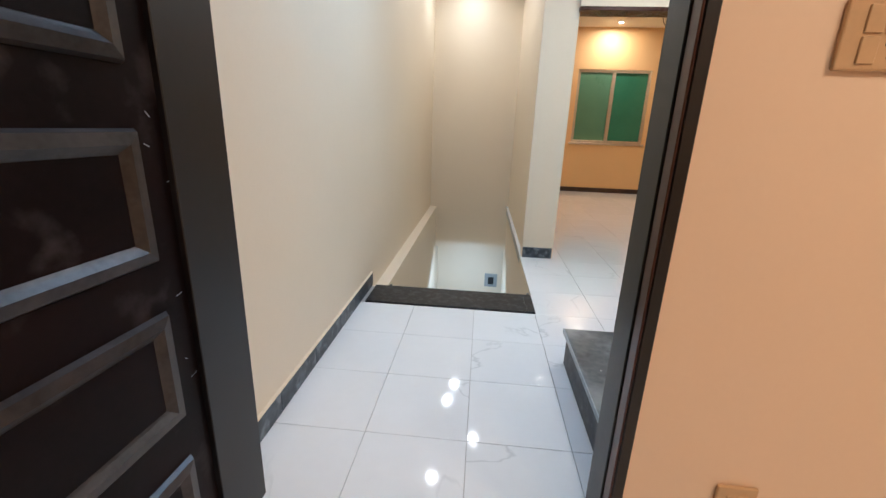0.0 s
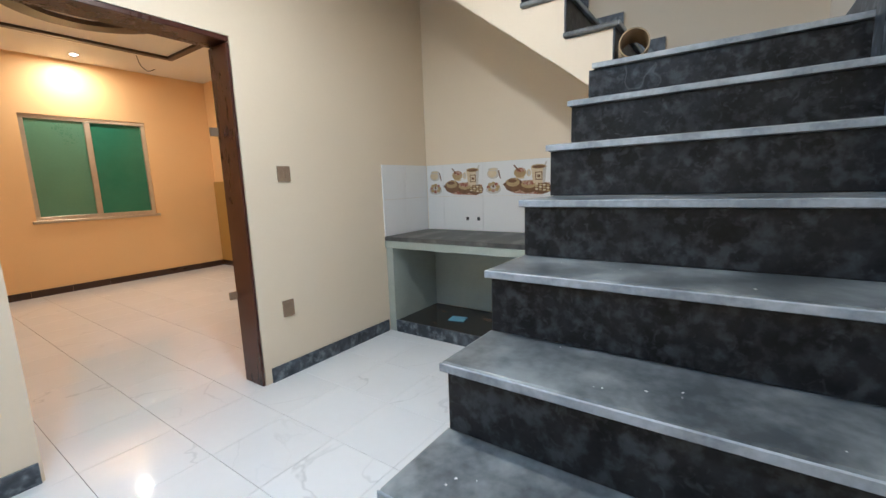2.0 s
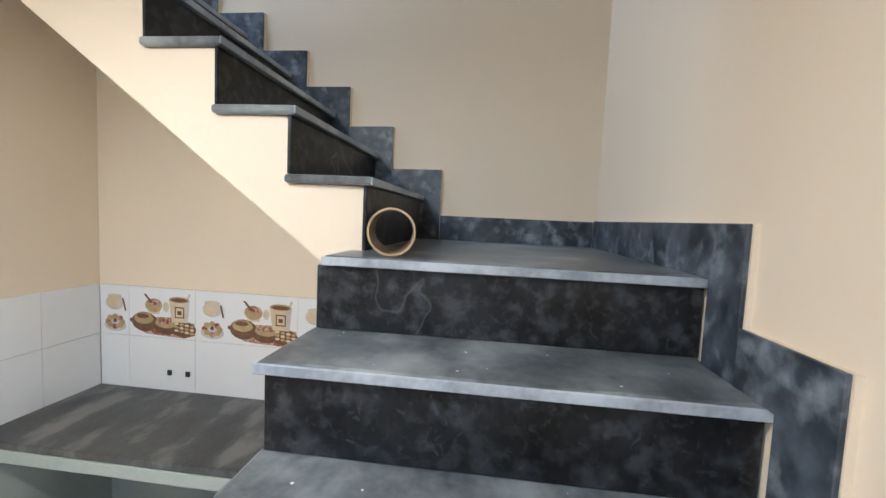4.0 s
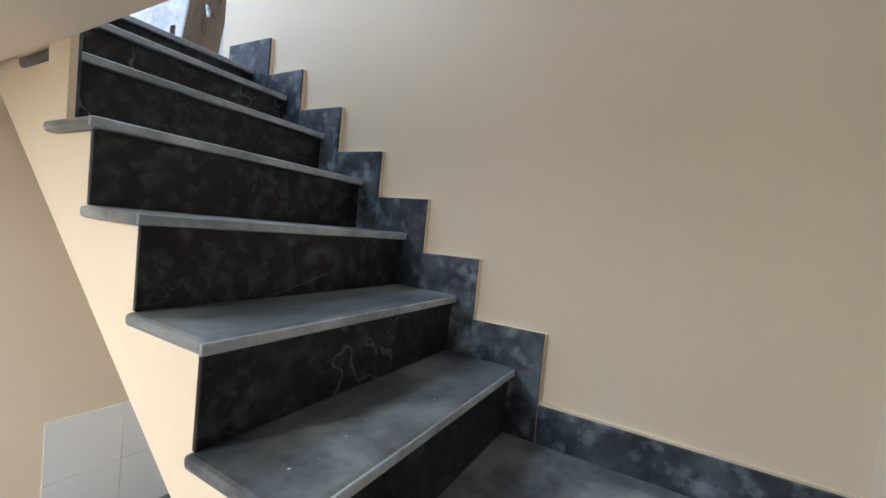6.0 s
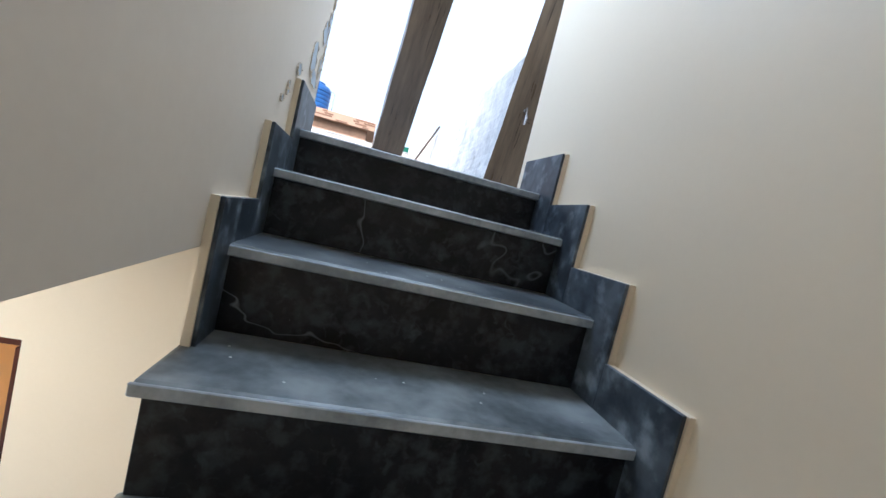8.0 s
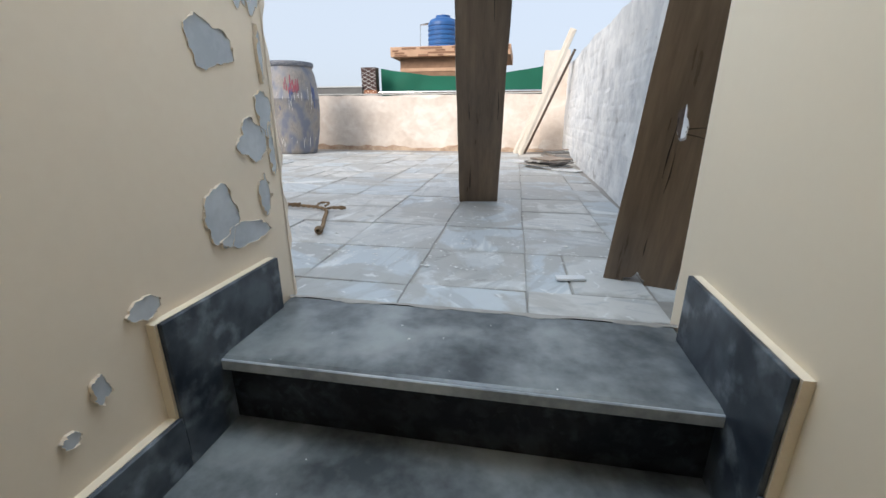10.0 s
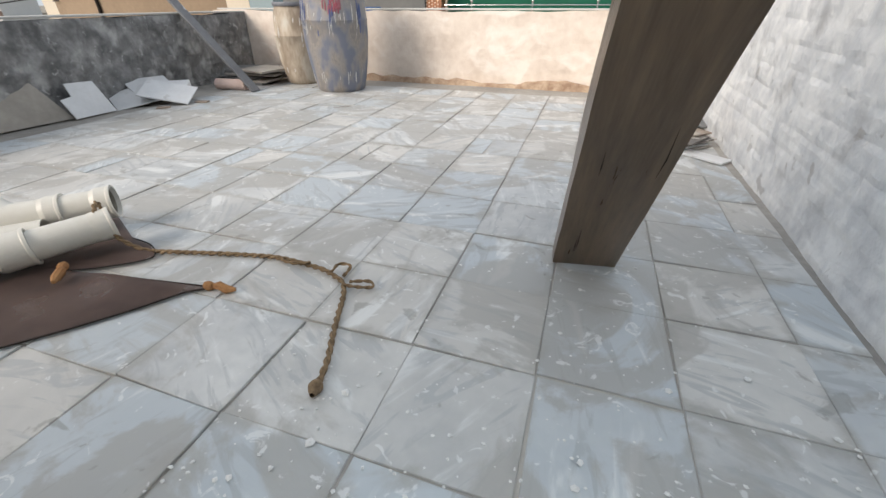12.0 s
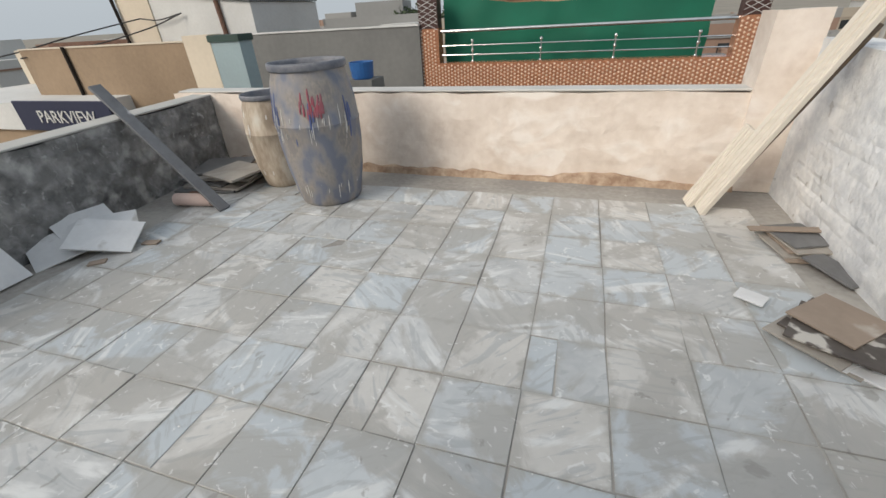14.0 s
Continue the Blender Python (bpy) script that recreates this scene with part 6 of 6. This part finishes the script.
for r in range(4):
    x = -0.24 + rng.uniform(0, 0.1)
    while x < 2.7:
        w = rng.uniform(0.10, 0.34)
        if rng.random() < 0.5:
            part("band_brick", boxes((x, 14.192, 5.022 + 0.056 * r, min(2.78, x + w), 14.2, 5.064 + 0.056 * r)), mat("band_brown", (0.30, 0.16, 0.09), None, 4, 20, 0.7) if rng.random() < 0.03 or "band_brown" not in bpy.data.materials else bpy.data.materials["band_brown"], band)
        x += w
tank = thing("water_tank", "blue ribbed plastic water tank on the tower roof", "water tank", at=(1.0, 14.9, 5.25))
TANKB = mat("blue_tank_plastic", (0.03, 0.13, 0.36), (0.025, 0.10, 0.30), 2, 20, 0.45)
prof = [(0.39, 0.0), (0.40, 0.02)]
for k in range(5):
    prof += [(0.40, 0.02 + 0.11 * k + 0.03), (0.385, 0.02 + 0.11 * k + 0.05), (0.385, 0.02 + 0.11 * k + 0.07), (0.40, 0.02 + 0.11 * k + 0.09)]
prof += [(0.39, 0.62), (0.33, 0.70), (0.20, 0.75), (0.19, 0.76), (0.19, 0.80), (0.0005, 0.81)]
part("tank_body", lathe(prof, 32), TANKB, tank, smooth=False)
for x in (-0.62, 0.5):
    part("stand_pipe", tube([(x, 0.0, 0.0), (x, 0, 0.62), (x * 0.55, 0, 0.66)], 0.018, 7), STEEL, tank)
part("stand_pipe", tube([(-0.62, 0, 0.62), (-0.3, 0, 0.62)], 0.015, 7), STEEL, tank)

yard = thing("neighbour_house", "low house with grey parapet and cream corner pier", "house")
part("grey_parapet", boxes((-4.6, 12.40, -3.0, -0.42, 12.6, 4.19)), NGREY, yard)
part("parapet_top", boxes((-4.6, 12.38, 4.19, -0.42, 12.62, 4.215)), NWHITE, yard)
part("corner_pier", boxes((-1.98, 9.0, -3.0, -1.605, 9.2, 4.30)), NCREAM, yard)
part("pier_side", boxes((-1.603, 9.004, -3.0, -1.215, 9.2, 4.225)), BLUEGREY, yard)
part("pier_cap", boxes((-1.62, 8.985, 4.225, -1.20, 9.22, 4.29)), mat("dark_green_cap", (0.03, 0.06, 0.05), None, 3, 20, 0.7), yard)
part("roof_slab", boxes((-4.6, 9.3, -3.0, -0.42, 12.4, 3.0)), NGREY, yard)
part("ledge", boxes((-1.2, 10.4, 3.0, -0.42, 10.8, 3.62)), NGREY, yard)
part("blue_bucket", put(lathe([(0.13, 0), (0.16, 0.22), (0.17, 0.22), (0.15, 0.02)], 20), pose(-0.62, 10.55, 3.62)), TANKB, yard, "blue bucket on the ledge")

block = thing("neighbour_house", "raw brown plastered boundary house", "house")
part("wall", boxes((-10.7, 12.3, -3.0, -4.62, 12.6, 4.12)), NBROWN, block)
part("wall_top", boxes((-10.7, 12.28, 4.12, -4.62, 12.62, 4.145)), NCREAM, block)
part("drain_pipe", tube([(-9.1, 12.26, 4.15), (-9.1, 12.26, 0)], 0.04, 8), CRACK, block)

tall = thing("neighbour_house", "pale house with stained white walls and sloping roofline", "house")
part("wall", prism([(-9.2, -3.0), (-5.9, -3.0), (-5.9, 4.86), (-9.2, 5.20)], "y", 15.0, 18.0), NWHITE, tall)
part("front_strip", prism([(-10.4, -3.0), (-9.203, -3.0), (-9.203, 5.20), (-10.4, 5.32)], "y", 14.97, 17.9), NCREAM, tall)
part("roof_edge", prism([(-10.45, 5.33), (-5.85, 4.87), (-5.85, 4.93), (-10.45, 5.39)], "y", 14.93, 18.0), NGREY, tall, "stained cement roof edge")
part("stain_pipe", tube([(-6.9, 14.95, 4.95), (-6.75, 14.95, 2.6)], 0.06, 8), BRICK, tall)
part("corner_pipe", tube([(-10.45, 14.9, 5.35), (-10.3, 14.9, 3.6)], 0.045, 8), CRACK, tall)
cistern = thing("water_cistern", "white plastered round cistern behind the pale house", "water tank", at=(-12.2, 19.2, -3.0))
part("cistern_body", lathe([(0.78, 0), (0.74, 10.5), (0.70, 10.6), (0.001, 10.7)], 32), NWHITE, cistern, smooth=True)
part("mast", tube([(0.95, -0.2, 7.5), (0.80, -0.2, 10.8)], 0.03, 7), CRACK, cistern)
cable = thing("overhead_cable", "black cables sagging between the houses", "cable")
for pts in (((-8.1, 14.9, 4.72), (-8.9, 14.85, 4.60), (-9.5, 14.8, 4.66)), ((-8.1, 14.9, 4.72), (-8.8, 14.4, 4.42), (-9.7, 13.4, 4.12), (-10.6, 12.2, 3.95)), ((-9.5, 14.8, 4.66), (-10.2, 13.4, 4.36), (-10.9, 12.2, 4.05), (-12.4, 10.9, 3.75))):
    part("wire", tube(smooth_line(pts, 8), 0.018, 6), BLACK, cable)

signhouse = thing("neighbour_house", "low house with white roof and navy signboard", "house")
part("wall", boxes((-12.5, 10.6, -3.0, -6.6, 13.5, 2.6)), NBROWN, signhouse)
part("roof", boxes((-12.6, 10.5, 2.6, -6.5, 13.6, 3.15)), NWHITE, signhouse)
part("parapet", boxes((-12.6, 13.2, 3.15, -6.5, 13.6, 4.0)), NCREAM, signhouse)
part("brick_wall", boxes((-14.0, 15.0, -3.0, -6.8, 15.4, 4.1)), BRICK, signhouse)
part("sign_post", boxes((-7.3, 10.44, -2.44, -7.1, 10.5, 2.9)), NGREY, signhouse)
sign = thing("signboard", "navy signboard with white capital letters", "sign", at=pose(-6.9, 10.42, 3.05))
part("board", boxes((-1.6, -0.03, -0.42, 1.1, 0.03, 0.16), bevel=0.01), mat("navy_sign_paint", (0.012, 0.016, 0.05), None, 3, 30, 0.5), sign)
txt = bpy.data.curves.new("sign_letters", "FONT")
txt.body, txt.size, txt.extrude = "PARKVIEW", 0.34, 0.006
txt.align_x = "CENTER"
letters = new("letters", txt)
letters.parent = sign
letters.matrix_local = pose(-0.15, -0.04, -0.25, 90)
dg = bpy.context.evaluated_depsgraph_get()
lm = bpy.data.meshes.new_from_object(letters.evaluated_get(dg))
bpy.data.objects.remove(letters)
lm.materials.append(NWHITE)
lo = new("letters", lm)
lo.parent = sign
lo.matrix_local = pose(-0.15, -0.04, -0.25, 90)

# roof and beyond: placed from pixels, stretched unevenly to fit the camera's view
bpy.context.view_layer.update()
grown = {net, rope, yard, block, tall, cistern, cable} | {o for o in scene.objects if o.name.split(".")[0] in ("drain_pipe", "rag_tie") and o.parent is None}
for ob in grown:
    ob.matrix_world = Matrix.Translation((-0.287, -0.357, -0.105 * ROOF)) @ Matrix.Scale(1.105, 4) @ ob.matrix_world
for ob in [o for o in scene.objects if o not in HOUSE and o.parent is None and o not in grown and o not in (flakes, step_specks, step_edge, p1, p2)]:
    p = ob.location
    near = ob in ROOFTOP
    grow, shift = ((1.2288, 1.105, 1.1713), (-0.680, -0.108)) if near else ((1.2376, 1.2155, 1.2266), (-0.674, -0.633))
    where = (grow[0] * p.x + shift[0], grow[1] * p.y + shift[1], ROOF + grow[2] * (p.z - T))
    if p.length < 1e-6 and ob.rotation_euler.to_quaternion().angle < 1e-6:
        ob.matrix_world = Matrix.Translation(where) @ Matrix.Diagonal((*grow, 1))
    else:
        ob.matrix_world = Matrix.Translation(where) @ ob.rotation_euler.to_matrix().to_4x4() @ Matrix.Scale(grow[2], 4)

# ground and far town
GROUND = mat("dusty_ground", (0.30, 0.27, 0.22), (0.22, 0.20, 0.16), 0.05, 1.5, 0.95)
bm = bmesh.new()
bmesh.ops.create_grid(bm, x_segments=1, y_segments=1, size=2500, matrix=Matrix.Translation((0, 0, -3.1)))
structure("ground", bm, GROUND, "dusty town ground between the houses", "ground")
structure("house_base", boxes((-1.6, -2.5, -3.1, 4.0, 2.9, -2.11), (-1.6, 2.9, -3.1, -1.05, 8.35, -2.11), (0.65, 2.9, -3.1, 4.0, 8.35, -2.11), (-1.05, 7.25, -3.1, 0.65, 8.35, -2.11)), NGREY, "plain base of the house", "wall")
structure("house_north_wall", boxes((-1.2, 8.95, -3.1, 4.0, 9.0, 3.1)), NCREAM, "plain outer wall of the house", "wall")
rng = random.Random(21)
WINDOWM = mat("dark_window_pane", (0.03, 0.035, 0.04), None, 3, 10, 0.2)
HAZE = [mat("far_render_" + n, c, None, 0.2, 4, 0.9) for n, c in (("grey", (0.30, 0.30, 0.29)), ("buff", (0.42, 0.37, 0.30)), ("pale", (0.55, 0.55, 0.53)), ("brick", (0.30, 0.20, 0.15)))]
for k in range(64):
    ang = radians(rng.uniform(-42, 78))
    dist = rng.uniform(22, 130)
    x, y = 2.4 - dist * math.sin(ang), 5 + dist * math.cos(ang)
    w, d, h = rng.uniform(5, 11), rng.uniform(5, 10), rng.uniform(3.5, 7.4 if dist > 40 else 6.6)
    if x > -1.5 and dist < 34:
        h = min(h, 5.5)
    b = thing("town_house", "distant flat-roofed house in the hazy town", "house", "distant houses", at=pose(x, y, -3.1, 0, 0, rng.uniform(-15, 15)))
    m = rng.choice(HAZE)
    part("wall", boxes((-w / 2, -d / 2, 0, w / 2, d / 2, h)), m, b)
    part("parapet", boxes((-w / 2 - 0.1, -d / 2 - 0.1, h - 0.8, w / 2 + 0.1, d / 2 + 0.1, h - 0.65), (-w / 2, -d / 2, h, -w / 2 + 0.2, d / 2, h + 0.5), (-w / 2, -d / 2, h, w / 2, -d / 2 + 0.2, h + 0.5)), rng.choice(HAZE), b)
    for q in range(int(w / 2.4)):
        part("window", boxes((-w / 2 + 0.7 + 2.3 * q, -d / 2 - 0.03, h - 2.3, -w / 2 + 1.8 + 2.3 * q, -d / 2 + 0.02, h - 1.1)), WINDOWM, b)
    if rng.random() < 0.4:
        part("roof_room", boxes((-w / 4, -d / 4, h, w / 5, d / 4, h + rng.uniform(1.0, 1.7))), m, b)
LEAFM = mat("dusty_tree_leaves", (0.07, 0.10, 0.045), (0.035, 0.05, 0.025), 3, 20, 0.8)
for x, y, s in ((-26.0, 42.0, 1.0), (-13.0, 46.0, 1.1), (-38.0, 44.0, 1.2), (-60, 60, 1.4)):
    t = thing("tree", "dusty dark green tree among distant houses", "tree", "distant trees", at=(x, y, -3.1))
    part("trunk", tube([(0, 0, 0), (0.1, 0, 3.5), (0.0, 0.1, 6.2 * s)], lambda q: 0.28 - 0.18 * q, 8), OLDWOOD, t)
    for a in range(4):
        part("limb", tube([(0.05, 0, 3.6), (1.2 * math.cos(a * 1.6), 1.2 * math.sin(a * 1.6), 5.2), (2.0 * math.cos(a * 1.6), 2.0 * math.sin(a * 1.6), 6.4 * s)], lambda q: 0.12 - 0.09 * q, 6), OLDWOOD, t)
    vs, fs = [], []
    for k in range(1500):
        v = Vector((rng.gauss(0, 1), rng.gauss(0, 1), rng.gauss(0, 1))).normalized() * rng.uniform(0.4, 1.0)
        r = 1 + 0.5 * noise.noise(v * 2.2 + Vector((x, y, 0)))
        c = Vector((v.x * 2.6 * r * s, v.y * 2.6 * r * s, 6.2 * s + v.z * 1.6 * r))
        u, w2 = Vector((rng.gauss(0, 1), rng.gauss(0, 1), rng.gauss(0, 1))).normalized() * 0.2, Vector((rng.gauss(0, 1), rng.gauss(0, 1), rng.gauss(0, 1))).normalized() * 0.13
        n = len(vs)
        vs += [c - u, c + w2, c + u, c - w2]
        fs.append((n, n + 1, n + 2, n + 3))
    me = bpy.data.meshes.new("crown")
    me.from_pydata(vs, [], fs)
    me.materials.append(LEAFM)
    cr = new("crown", me)
    cr.parent = t
